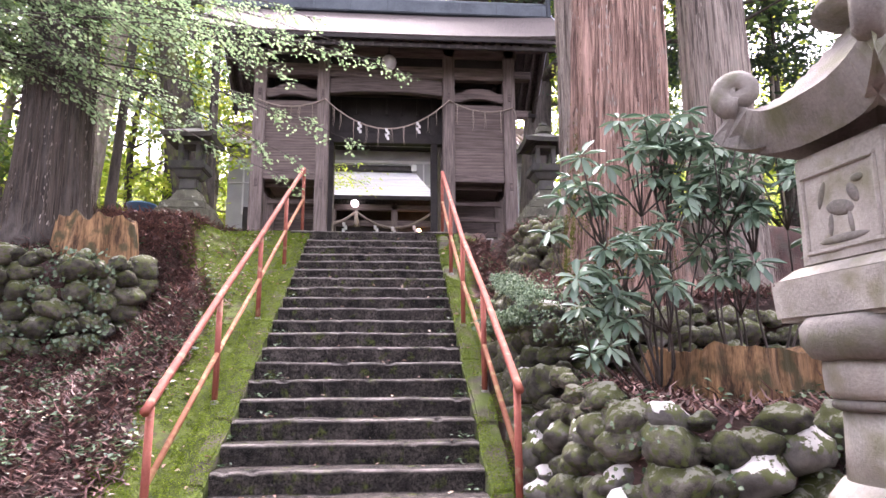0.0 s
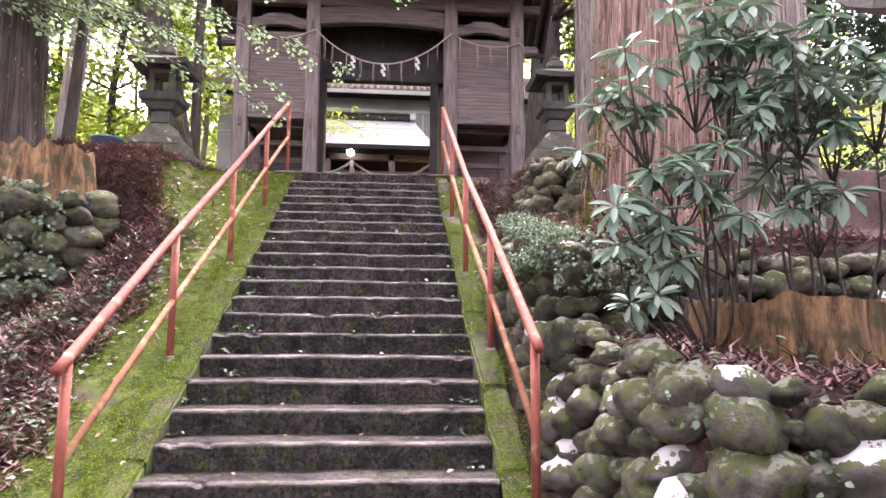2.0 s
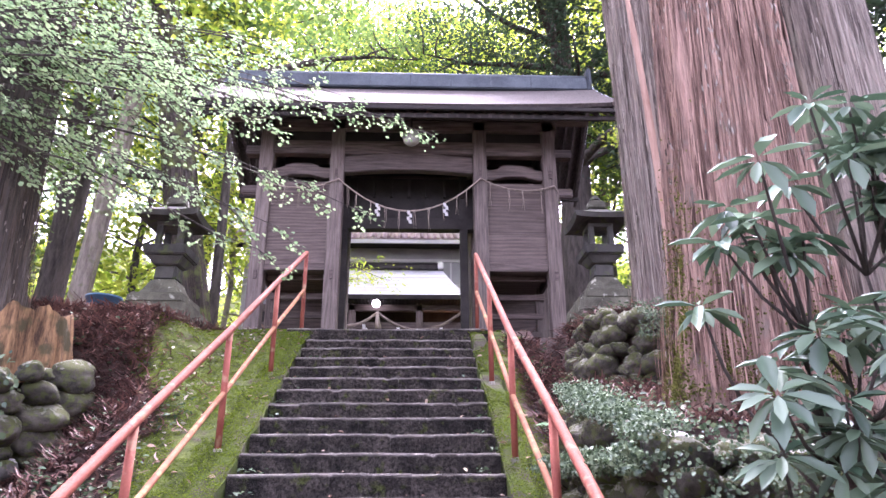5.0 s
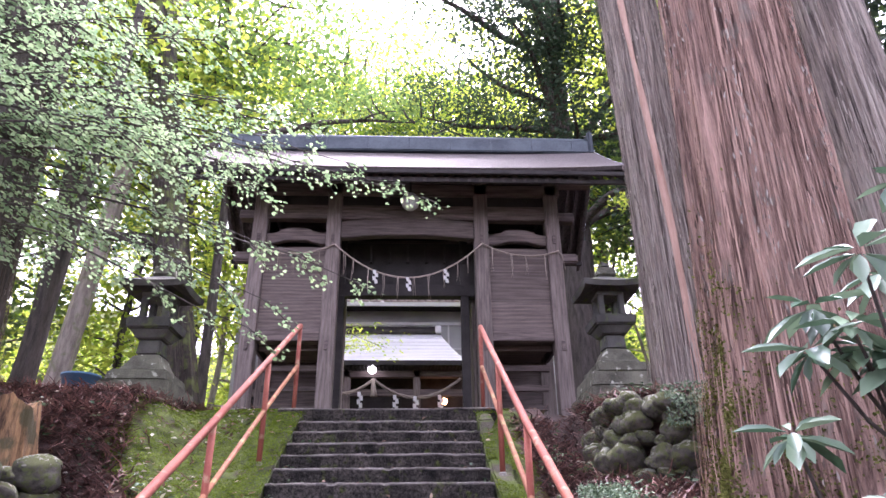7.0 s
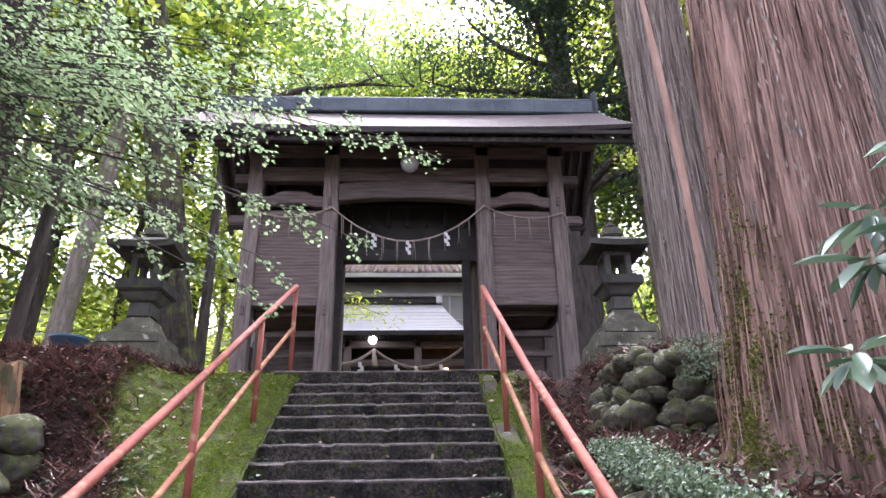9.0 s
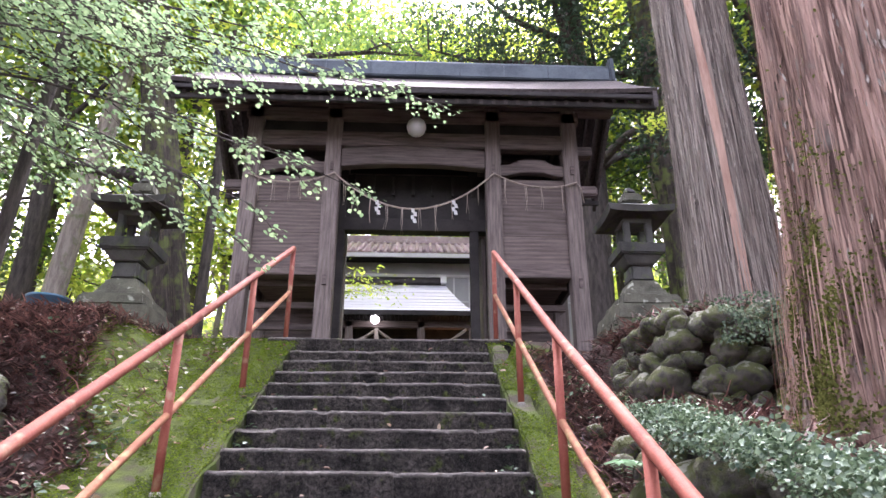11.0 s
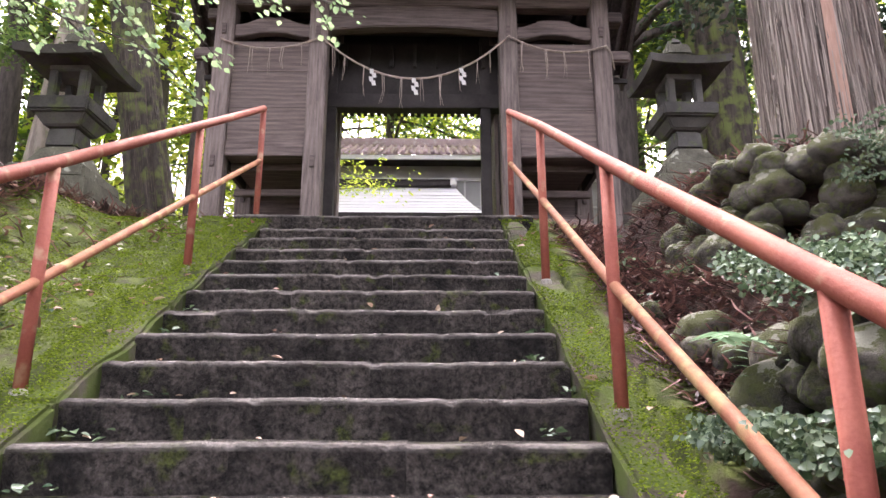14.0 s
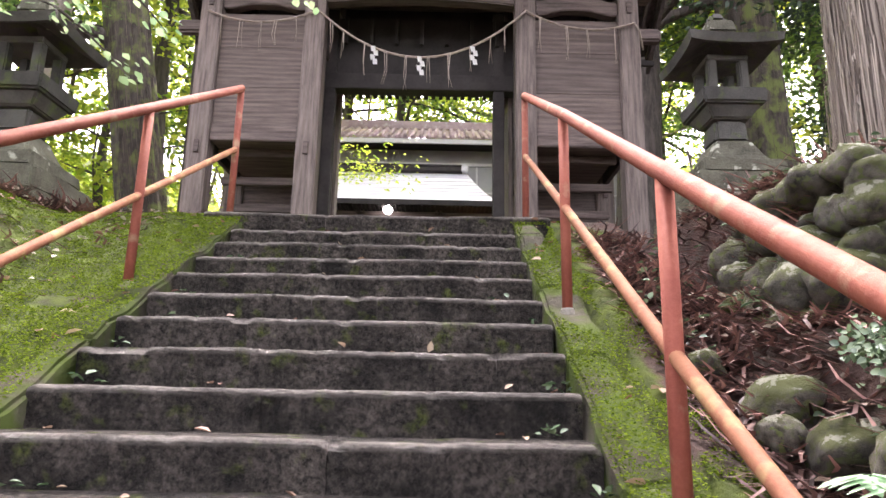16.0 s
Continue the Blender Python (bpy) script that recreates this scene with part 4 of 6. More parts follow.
# ---- tall pale lantern at the foot of the stairs ----
def near_lantern(at):
    lan = empty("tall_stone_lantern", at, "tall pale granite lantern with curled roof and carved deer panel", "stone lantern", turn=7)
    part("foot", square_block(0.92, 0.86, -0.3, 0.40, 0.04, 0.01), PALE_STONE, lan)
    part("foot_ring", lathe([(0.42, 0.39), (0.42, 0.5), (0.37, 0.62), (0.31, 0.70)], 32), PALE_STONE, lan, smooth=True)
    part("pillar", lathe([(0.295, 0.68), (0.285, 0.85), (0.28, 1.00)], 32), PALE_STONE, lan, smooth=True)
    part("pillar_ring", lathe([(0.30, 1.00), (0.32, 1.015), (0.32, 1.035), (0.30, 1.05)], 32), CURL_STONE, lan, smooth=True)
    part("neck", lathe([(0.31, 1.05), (0.34, 1.08), (0.345, 1.17), (0.34, 1.22)], 32), PALE_STONE, lan, smooth=True)
    bm = bmesh.new()
    rings = []
    for r, z in ((0.30, 1.21), (0.37, 1.23), (0.41, 1.29), (0.41, 1.37), (0.38, 1.41)):
        rings.append([bm.verts.new((r * (1 + 0.05 * abs(math.sin(4 * 2 * math.pi * k / 64))) * math.cos(2 * math.pi * k / 64), r * (1 + 0.05 * abs(math.sin(4 * 2 * math.pi * k / 64))) * math.sin(2 * math.pi * k / 64), z)) for k in range(64)])
    for a, b in zip(rings, rings[1:]):
        for k in range(64):
            bm.faces.new((a[k], a[(k + 1) % 64], b[(k + 1) % 64], b[k]))
    bm.faces.new(rings[-1])
    part("lotus_base", bm, CURL_STONE, lan, "lotus-petal stone ring", smooth=True)
    part("platform", square_block(0.74, 0.76, 1.40, 1.60, 0.02, 0.004), PALE_STONE, lan)
    part("platform_top", square_block(0.72, 0.58, 1.598, 1.66, 0.01, 0.003), PALE_STONE, lan)
    fb = part("firebox", square_block(0.54, 0.53, 1.655, 2.20, 0.015, 0.003), PALE_STONE, lan, "square firebox with carved panels")
    for rz in (0, 90, 180, 270):
        m = pose(0, 0, 0, 0, 0, rz)
        for (x0, x1, z0, z1) in ((-0.22, 0.22, 2.08, 2.10), (-0.22, 0.22, 1.71, 1.73), (-0.22, -0.20, 1.73, 2.08), (0.20, 0.22, 1.73, 2.08)):
            part("panel_border", box(x0, x1, -0.282, -0.258, z0, z1, 0.005), PALE_STONE, fb).matrix_basis = m
        relief = bmesh.new()
        for (cx, cz, rx, rzz, tilt) in ((0.0, 1.90, 0.085, 0.04, 12), (0.08, 1.95, 0.028, 0.055, -25), (0.11, 2.01, 0.035, 0.02, 0), (-0.06, 1.83, 0.014, 0.06, 8), (0.055, 1.82, 0.014, 0.062, -6), (0.0, 1.76, 0.15, 0.022, 0), (-0.10, 1.98, 0.015, 0.07, 20)):
            sph = bmesh.ops.create_icosphere(relief, subdivisions=2, radius=1)
            mm = pose(cx, -0.264, cz, 0, tilt, 0) @ Matrix.Diagonal((rx, 0.018, rzz, 1))
            bmesh.ops.transform(relief, matrix=mm, verts=sph["verts"])
        part("carved_relief", relief, CURL_STONE, fb, "shallow carved relief", smooth=True).matrix_basis = m
    # roof with curled corners
    bm = bmesh.new()
    n, grid = 20, []
    for j in range(n + 1):
        for i in range(n + 1):
            x, y = i / n * 2 - 1, j / n * 2 - 1
            r = max(abs(x), abs(y))
            corner = (abs(x) * abs(y)) ** 3
            grid.append(bm.verts.new((x * 0.43, y * 0.43, 2.42 + 0.50 * (1 - r) ** 1.3 + 0.15 * corner)))
    for j in range(n):
        for i in range(n):
            k = j * (n + 1) + i
            bm.faces.new((grid[k], grid[k + 1], grid[k + n + 2], grid[k + n + 1]))
    bmesh.ops.recalc_face_normals(bm, faces=bm.faces[:])
    bmesh.ops.solidify(bm, geom=bm.faces[:], thickness=0.22)
    part("roof", bm, CURL_STONE, lan, "sweeping stone roof dark underneath")
    for sx in (-1, 1):
        for sy in (-1, 1):
            pts = []
            for k in range(26):
                a = k / 25 * 2 * math.pi * 1.5
                r = 0.085 * (1 - k / 30)
                pts.append(Vector((sx * (0.42 + r * math.sin(a) * 0.75), sy * (0.42 + r * math.sin(a) * 0.75), 2.62 - r * math.cos(a))))
            tube("corner_curl", pts, [0.070 - 0.0011 * k for k in range(26)], CURL_STONE, lan, "spiral corner curl", seg=10)
    part("finial_base", lathe([(0.16, 2.86), (0.23, 2.91), (0.20, 2.97), (0.13, 3.0)], 24), CURL_STONE, lan, smooth=True)
    part("finial", lathe([(0.10, 2.99), (0.19, 3.08), (0.20, 3.17), (0.11, 3.3), (0.01, 3.4)], 24), CURL_STONE, lan, smooth=True)


near_lantern((2.59, 3.71, 1.03))


# ---- the hall behind the gate ----
def build_hall():
    hall = empty("worship_hall", (0, 26, 4.6), "dark timber worship hall with a pale sheet-metal roof", "building")
    o = Vector((0, 26, 4.6))

    def b(name, x0, x1, y0, y1, z0, z1, m, label="", bevel=0.01):
        return part(name, box(x0, x1, y0 - 26, y1 - 26, z0 - 4.6, z1 - 4.6, bevel), m, hall, label)
    roof = bmesh.new()
    e_y, e_z, r_y, r_z = 24.7, 8.70, 27.0, 10.30
    rows = []
    for k in range(9):
        u = k / 8
        y = e_y + (r_y - e_y) * u
        z = e_z + (r_z - e_z) * (0.82 * u + 0.18 * u * u)
        xr = 2.05 - 0.75 * u
        rows.append([roof.verts.new((x, y - 26, z - 4.6)) for x in np.linspace(-2.9, xr, 12)])
    for a, c in zip(rows, rows[1:]):
        for i in range(11):
            roof.faces.new((a[i], a[i + 1], c[i + 1], c[i]))
    bmesh.ops.recalc_face_normals(roof, faces=roof.faces[:])
    bmesh.ops.solidify(roof, geom=roof.faces[:], thickness=0.10)
    part("roof", roof, PALE_ROOF, hall, "pale sheet roof")
    for k in range(1, 8):
        u = k / 8
        y = e_y + (r_y - e_y) * u
        z = e_z + (r_z - e_z) * (0.82 * u + 0.18 * u * u)
        b("roof_seam", -2.9, 2.04 - 0.75 * u, y - 0.02, y + 0.02, z - 0.01, z + 0.006, PALE_ROOF, bevel=0.002)
    b("ridge_box", -2.9, 1.16, 26.88, 27.14, 10.36, 10.52, DARK, "dark metal ridge", 0.02)
    b("ridge_top", -2.9, 1.2, 26.84, 27.18, 10.52, 10.57, DARK, bevel=0.01)
    b("ridge_end", 1.1, 1.32, 26.8, 27.2, 10.34, 10.62, PALE_FRAME, "pale ridge end tile", 0.03)
    b("eave_board", -2.9, 2.05, 24.66, 24.72, 8.54, 8.70, DARK)
    # added sheet hides bright gaps between rafters; eave shade is in its near-black
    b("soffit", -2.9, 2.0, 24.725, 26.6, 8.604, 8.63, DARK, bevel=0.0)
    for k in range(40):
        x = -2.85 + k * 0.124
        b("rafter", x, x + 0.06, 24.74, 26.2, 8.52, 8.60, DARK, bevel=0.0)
    for x in (-4.2, -1.9, 0.42, 2.1):
        b("pillar", x - 0.12, x + 0.12, 25.3, 25.54, 4.6, 8.58, WOOD_V, bevel=0.02)
    b("tie_beam", -5, 2.2, 25.32, 25.5, 7.68, 7.90, WOOD_H, bevel=0.015)
    b("head_beam", -5, 2.2, 25.3, 25.52, 8.30, 8.52, WOOD_H, bevel=0.015)
    # porch shade is put into the near-black of this wall
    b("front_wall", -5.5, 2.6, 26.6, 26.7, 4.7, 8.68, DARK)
    b("porch_floor", -5.5, 2.6, 25.2, 26.65, 5.3, 5.45, WOOD_H)
    for k in range(26):
        x = 0.55 + k * 0.06
        b("lattice_bar", x, x + 0.025, 26.4, 26.44, 5.5, 7.5, WOOD_V, bevel=0.0)
    # taller hall behind
    tall = empty("main_hall", (0, 30, 4.6), "tall grey hall with gridded shutters and a pinkish tiled roof", "building")

    def t(name, x0, x1, y0, y1, z0, z1, m, label="", bevel=0.01):
        return part(name, box(x0, x1, y0 - 30, y1 - 30, z0 - 4.6, z1 - 4.6, bevel), m, tall, label)
    t("wall", -7, 7, 30.0, 30.2, 4.6, 12.6, GREY_WALL, "grey boarded wall")
    for k in range(21):
        x = -6.3 + k * 0.62
        t("shutter_frame", x - 0.035, x + 0.035, 29.94, 30.0, 9.2, 11.7, PALE_FRAME, bevel=0.005)
    t("shutter_rail", -7, 7, 29.93, 30.0, 11.66, 11.78, PALE_FRAME, bevel=0.005)
    t("shutter_rail", -7, 7, 29.93, 30.0, 10.6, 10.66, PALE_FRAME, bevel=0.005)
    t("eave_board", -7.6, 7.6, 28.96, 29.06, 12.15, 12.32, PALE_FRAME)
    # near-black again: the shade below this eave is in the colour
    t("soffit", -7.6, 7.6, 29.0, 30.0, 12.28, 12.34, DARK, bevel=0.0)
    roof2 = empty("tiled_roof", (0, 0, 0))
    roof2.parent = tall
    n = 0
    for k in range(54):
        x = -7.6 + k * 0.28
        v, f = tube_data([(x, 28.9 - 30, 12.38 - 4.6), (x, 31.4 - 30, 13.72 - 4.6)], 0.085, 8)
        sheet("roof_roll", v, f, PINK_TILE, roof2, smooth=True)
    bm = box(-7.6, 7.6, 0, 1, -0.04, 0.02, 0)
    for q in bm.verts:
        q.co = Vector((q.co.x, 28.92 - 30 + 2.5 * q.co.y, 12.36 - 4.6 + 1.34 * q.co.y + q.co.z))
    part("tile_bed", bm, PINK_TILE, roof2)
    t("roof_ridge", -7.6, 7.6, 31.2, 31.6, 13.6, 14.0, PINK_TILE, bevel=0.04)
    # rope, lamp and warm light under the porch
    rope = empty("porch_rope", (0, 25.0, 7.78), "thick straw rope with paper streamers under the hall porch", "rope")
    o2 = Vector((0, 25.0, 7.78))
    for a, c, d in (((-3.0, 25, 8.13), (-1.0, 25, 8.16), 0.45), ((-1.0, 25, 8.16), (1.85, 25, 8.18), 0.62)):
        v, f = twisted([p - o2 for p in sag(a, c, d, 26)], 0.05, 0.7)
        sheet("strand", v, f, STRAW, rope, smooth=True)
    tube("tassel", [Vector((-1.0, 24.95, 8.13)) - o2, Vector((-0.98, 24.95, 7.78)) - o2, Vector((-0.96, 24.95, 7.58)) - o2], [0.05, 0.09, 0.12], STRAW, rope, seg=10)
    for x, z in ((-1.5, 7.73), (-0.35, 7.63), (0.3, 7.58), (1.1, 7.63)):
        paper_streamer(rope, Vector((x, 24.94, z)) - o2, 2.2)
    la = empty("porch_lamp", (-1.05, 24.95, 8.46), "lit white globe lamp under the hall eave", "lamp")
    bm = bmesh.new()
    bmesh.ops.create_icosphere(bm, subdivisions=3, radius=0.14)
    part("globe", bm, WHITE_GLOW, la, smooth=True)
    part("stem", lathe([(0.03, 0.12), (0.015, 0.15), (0.015, 0.3)], 8), DARK, la)
    wl = empty("warm_lamp", (1.35, 25.9, 7.62), "small warm orange lamp inside the hall porch", "lamp")
    bm = bmesh.new()
    bmesh.ops.create_icosphere(bm, subdivisions=2, radius=0.12)
    part("bulb", bm, WARM_GLOW, wl, smooth=True)
    part("bracket", lathe([(0.02, 0.1), (0.02, 0.3)], 8), DARK, wl)


build_hall()


# ---- trees ----
def cedar_trunk(at, r, height, material, name, label, flare=1.35, lean=(0, 0), seed=0, seg=72, group="", ridges=9, strips=0, strip_mat=None, moss=0, taper=0.25):
    x0, y0, z0 = at
    tree = empty(name, at, label, "tree", group=group)
    rings = 130 if seg > 150 else 60
    verts, faces = [], []
    for j in range(rings + 1):
        u = j / rings
        z = height * u ** 1.4 - 0.3
        rr = r * (1 - taper * u) * (1 + (flare - 1) * math.exp(-max(0, z) / 0.55))
        for k in range(seg):
            a = 2 * math.pi * k / seg
            lobe = 1 + 0.045 * noise.noise(Vector((math.cos(a) * 2.5, math.sin(a) * 2.5, z * 0.15 + seed * 2))) + 0.05 * math.sin(ridges * a + 2 * noise.noise(Vector((a, z * 0.3, seed)))) + 0.10 * math.exp(-max(0, z) / 0.7) * math.sin(5 * a + seed)
            fib = 0.022 * noise.noise(Vector((math.cos(a) * 14, math.sin(a) * 14, z * 0.5 + seed))) - 0.05 * abs(noise.noise(Vector((math.cos(a) * 20, math.sin(a) * 20, z * 0.7 + seed)))) - 0.018 * abs(noise.noise(Vector((math.cos(a) * 47, math.sin(a) * 47, z * 1.6 + seed)))) + 0.03 * noise.noise(Vector((math.cos(a) * 4, math.sin(a) * 4, z * 0.5 + seed * 3)))
            q = rr * lobe + fib * min(1, r * 2)
            verts.append((q * math.cos(a) + lean[0] * z, q * math.sin(a) + lean[1] * z, z))
    for j in range(rings):
        for k in range(seg):
            a, b = j * seg + k, j * seg + (k + 1) % seg
            faces.append((a, b, b + seg, a + seg))
    sheet("trunk", verts, faces, material, tree, smooth=True)
    if strips:
        r2 = np.random.default_rng(seed)
        a, z = r2.uniform(0, 6.283, strips), r2.uniform(0, 1, strips) ** 1.3 * min(height, 9.0)
        rad = r * (1 - taper * (z / height) ** 0.714) * (1 + (flare - 1) * np.exp(-z / 0.55))
        rad = rad * (1 + 0.05 * np.sin(ridges * a)) - 0.012
        ln, wd, off = r2.uniform(0.08, 0.75, strips), r2.uniform(0.0015, 0.0065, strips), r2.uniform(-0.004, 0.010, strips)
        sl = r2.normal(0, 0.012, strips)
        rows = []
        for u in (0.0, 0.5, 1.0):
            for s in (-1, 1):
                aa = a + s * wd * (1.0 if u == 0.5 else 0.45) / rad + sl * u
                rr = rad + off + (0.012 if u == 0.5 else 0.0) - 0.10 * r * (z + ln * u - z) / height
                rows.append(np.stack([rr * np.cos(aa) + lean[0] * (z + ln * u), rr * np.sin(aa) + lean[1] * (z + ln * u), z + ln * u], 1))
        q = np.stack(rows, 1).reshape(-1, 3)
        k = np.arange(strips)[:, None] * 6
        tagged(leaf_sheet("peeling_bark", q, np.concatenate([k + np.array([0, 1, 3, 2]), k + np.array([2, 3, 5, 4])]), strip_mat or BARK_STRIP, tree), "peeling fibrous bark strips", kind="stuff")
    if strips > 4000:
        r2 = np.random.default_rng(seed + 90)
        nf = strips // 3
        a, z = r2.uniform(0, 6.283, nf), r2.uniform(0.1, 9.0, nf)
        a = a + 0.25 * np.sin(a * 6 + seed)
        rad = r * (1 - taper * (z / height) ** 0.714) * (1 + (flare - 1) * np.exp(-z / 0.55)) * (1 + 0.05 * np.sin(ridges * a)) - 0.004
        p = np.stack([rad * np.cos(a) + lean[0] * z, rad * np.sin(a) + lean[1] * z, z], 1)
        o = np.stack([np.cos(a), np.sin(a), np.zeros(nf)], 1)
        q, f = leaves(p, o + r2.normal(0, 0.25, p.shape), r2.normal(0, 0.12, p.shape) + np.array([0, 0, 1.0]), 0.06, 0.22)
        tagged(leaf_sheet("bark_flake", q, f, PALE_FLAKE, tree), "silvery weathered bark flakes", kind="stuff")
    if moss:
        r2 = np.random.default_rng(seed + 50)
        a = np.where(r2.random(moss) < 0.5, r2.normal(3.35, 0.3, moss), r2.uniform(2.2, 5.4, moss))
        z = np.abs(r2.normal(0, 0.36, moss)) * np.where(np.abs(a - 3.35) < 0.5, 1.7, 1.0)
        keep = np.sin(a * 9 + 3 * np.sin(z * 5)) + r2.normal(0, 0.5, moss) > -0.2
        a, z = a[keep], z[keep]
        rad = r * (1 + (flare - 1) * np.exp(-z / 0.55)) * (1 + 0.05 * np.sin(ridges * a) + 0.10 * np.exp(-z / 0.7) * np.sin(5 * a + seed)) + 0.012
        p = np.stack([rad * np.cos(a) + lean[0] * z, rad * np.sin(a), z], 1)
        o = np.stack([np.cos(a), np.sin(a), np.zeros(len(a))], 1)
        q, f = leaves(p, o + r2.normal(0, 0.5, p.shape), r2.normal(0, 1, p.shape) + np.array([0, 0, 0.3]), 0.021, 0.6)
        tagged(leaf_sheet("moss_patch", q, f, BARK_MOSS_TUFT, tree), "mossy patches round the trunk's foot", kind="stuff")
    return tree


def limb(start, way, length, r, rs, droop=0.0, n=9, wander=0.25):
    p, d = Vector(start), Vector(way).normalized()
    pts, rad = [p.copy()], [r]
    for k in range(n):
        d = (d + Vector((rs.uniform(-1, 1), rs.uniform(-1, 1), rs.uniform(-1, 1) - droop)) * wander).normalized()
        p = p + d * (length / n)
        pts.append(p.copy())
        rad.append(max(0.006, r * (1 - 0.9 * (k + 1) / n)))
    return pts, rad


def crown_cloud(points, spread, per, size, flat=0.5, droop=0.3):
    pts = np.repeat(np.asarray([tuple(p) for p in points]), per, axis=0)
    n = len(pts)
    pts = pts + rng.normal(0, 1, (n, 3)) * np.array([spread, spread, spread * flat])
    heads = rng.normal(0, 1, (n, 3)) * np.array([1, 1, 0.35]) + np.array([0, 0, -droop])
    norms = rng.normal(0, 0.45, (n, 3)) + np.array([0, 0, 1])
    return leaves(pts, norms, heads, size)


def leafy_tree(at, height, trunk_r, crown_z, crown_r, material, bark, label, seed, count=60, per=60, size=0.16, lean=(0, 0), group="", name="tree"):
    rs = random.Random(seed)
    tree = empty(name, at, label, "tree", group=group)
    n = 14
    line = [Vector((lean[0] * height * (k / n) + 0.12 * math.sin(k * 0.9 + seed), lean[1] * height * (k / n) + 0.12 * math.cos(k * 0.7 + seed), -0.3 + (height + 0.3) * k / n)) for k in range(n + 1)]
    pieces, tips = [tube_data(line, [max(0.03, trunk_r * (1 - 0.75 * k / n) * (1.25 if k == 0 else 1)) for k in range(n + 1)], 12)], []
    for k in range(int(count / 4)):
        z = rs.uniform(crown_z[0], crown_z[1])
        base = line[min(n, max(1, int((z - 0.3) / height * n)))]
        a = rs.uniform(0, 6.283)
        pts, rad = limb(base, (math.cos(a), math.sin(a), rs.uniform(0.0, 0.6)), crown_r * rs.uniform(0.6, 1.1), trunk_r * 0.28, rs, 0.1, 7)
        pieces.append(tube_data(pts, rad, 6))
        tips += pts[3:]
    v, f = join(pieces)
    sheet("trunk", v, f, bark, tree, smooth=True)
    pts, faces = crown_cloud([rs.choice(tips) for _ in range(count)], crown_r * 0.16, per, size)
    leaf_sheet("crown", pts, faces, material, tree)
    return tree


cedar_trunk((2.72, 7.62, 3.05), 0.52, 17, BARK_RED, "cedar_tree", "huge red-barked cedar trunk with mossy foot", 1.30, (0.035, 0), 3, 340, ridges=11, strips=6000, moss=9000, taper=0.22)
cedar_trunk((3.3, 10.35, 4.1), 0.42, 17, BARK_GREY, "cedar_tree", "grey cedar trunk with a pale bare streak", 1.22, (-0.012, 0), 8, 300, strips=4500, strip_mat=GREY_STRIP)
cedar_trunk((4.34, 8.4, 3.15), 0.43, 18, BARK_GREY, "cedar_tree", "tall grey-brown cedar trunk", 1.2, (0, 0), 14, strips=3600, strip_mat=GREY_STRIP)
cedar_trunk((6.9, 19.0, 4.5), 0.62, 18, BARK_MOSS, "mossy_tree", "thick mossy trunk behind the stone lantern", 1.2, (-0.03, 0), 19, strips=1500, strip_mat=DARK_STRIP, moss=3500)
cedar_trunk((-4.2, 9.8, 3.85), 0.46, 17, BARK_DARK, "cedar_tree", "dark cedar trunk on the litter bank", 1.4, (-0.01, 0), 23, 160, strips=5000, strip_mat=DARK_STRIP)
cedar_trunk((-4.5, 18.2, 4.5), 0.46, 16, BARK_MOSS, "mossy_tree", "dark mossy trunk with a spreading limb", 1.35, (-0.2, 0), 31, 120, strips=2500, strip_mat=DARK_STRIP, moss=3500)
cedar_trunk((-8.4, 19.5, 4.5), 0.28, 16, BARK_PALE, "tree", "pale leaning trunk at the forest edge", 1.2, (0.09, 0), 37, 40)

cedar_trunk((-3.85, 10.7, 4.2), 0.075, 9, BARK_DARK, "slim_tree", "slim dark trunk beside the cedar on the bank", 1.3, (0.05, 0), 61, 24, ridges=3)
cedar_trunk((-5.2, 20.9, 4.5), 0.16, 12, BARK_DARK, "slim_tree", "slim dark trunk behind the stone lantern", 1.2, (-0.01, 0), 62, 24, ridges=3)

# pale bare streak on the second cedar
streak = []
for k in range(24):
    z = 0.15 + k * 0.36
    rr = 0.42 * (1 - 0.25 * (z / 17) ** 0.714) * (1 + 0.22 * math.exp(-z / 0.55)) + 0.028
    a0 = 4.32 + 0.10 * math.sin(z * 0.8) - 0.02 * z
    w = 0.09 + 0.05 * noise.noise(Vector((z, 3, 1)))
    for s in (-1, 0, 1):
        streak.append((3.3 - 0.012 * z + (rr + (0.012 if s == 0 else 0)) * math.cos(a0 + s * w), 10.35 + (rr + (0.012 if s == 0 else 0)) * math.sin(a0 + s * w), 4.1 + z))
bare = sheet("bare_streak", streak, [(k * 3 + i, k * 3 + i + 1, k * 3 + i + 4, k * 3 + i + 3) for k in range(23) for i in (0, 1)], mat("bare_wood", (0.34, 0.20, 0.15), (0.60, 0.42, 0.34), 3, 0.8, 0.5, None, 20, stretch=(6, 6, 0.5)), None, smooth=True)
second = [o for o in scene.objects if o.get("label", "") == "grey cedar trunk with a pale bare streak"][0]
bare.parent = second
bare.matrix_parent_inverse = pose(-3.3, -10.35, -4.1)
# limbs of the tree behind the gate roof
leafy_tree((4.75, 20.0, 4.5), 19, 0.55, (7.5, 17), 4.5, DARK_LEAF, BARK_DARK, "dark conifer with drooping limbs behind the gate", 41, 70, 240, 0.13, name="conifer_tree")


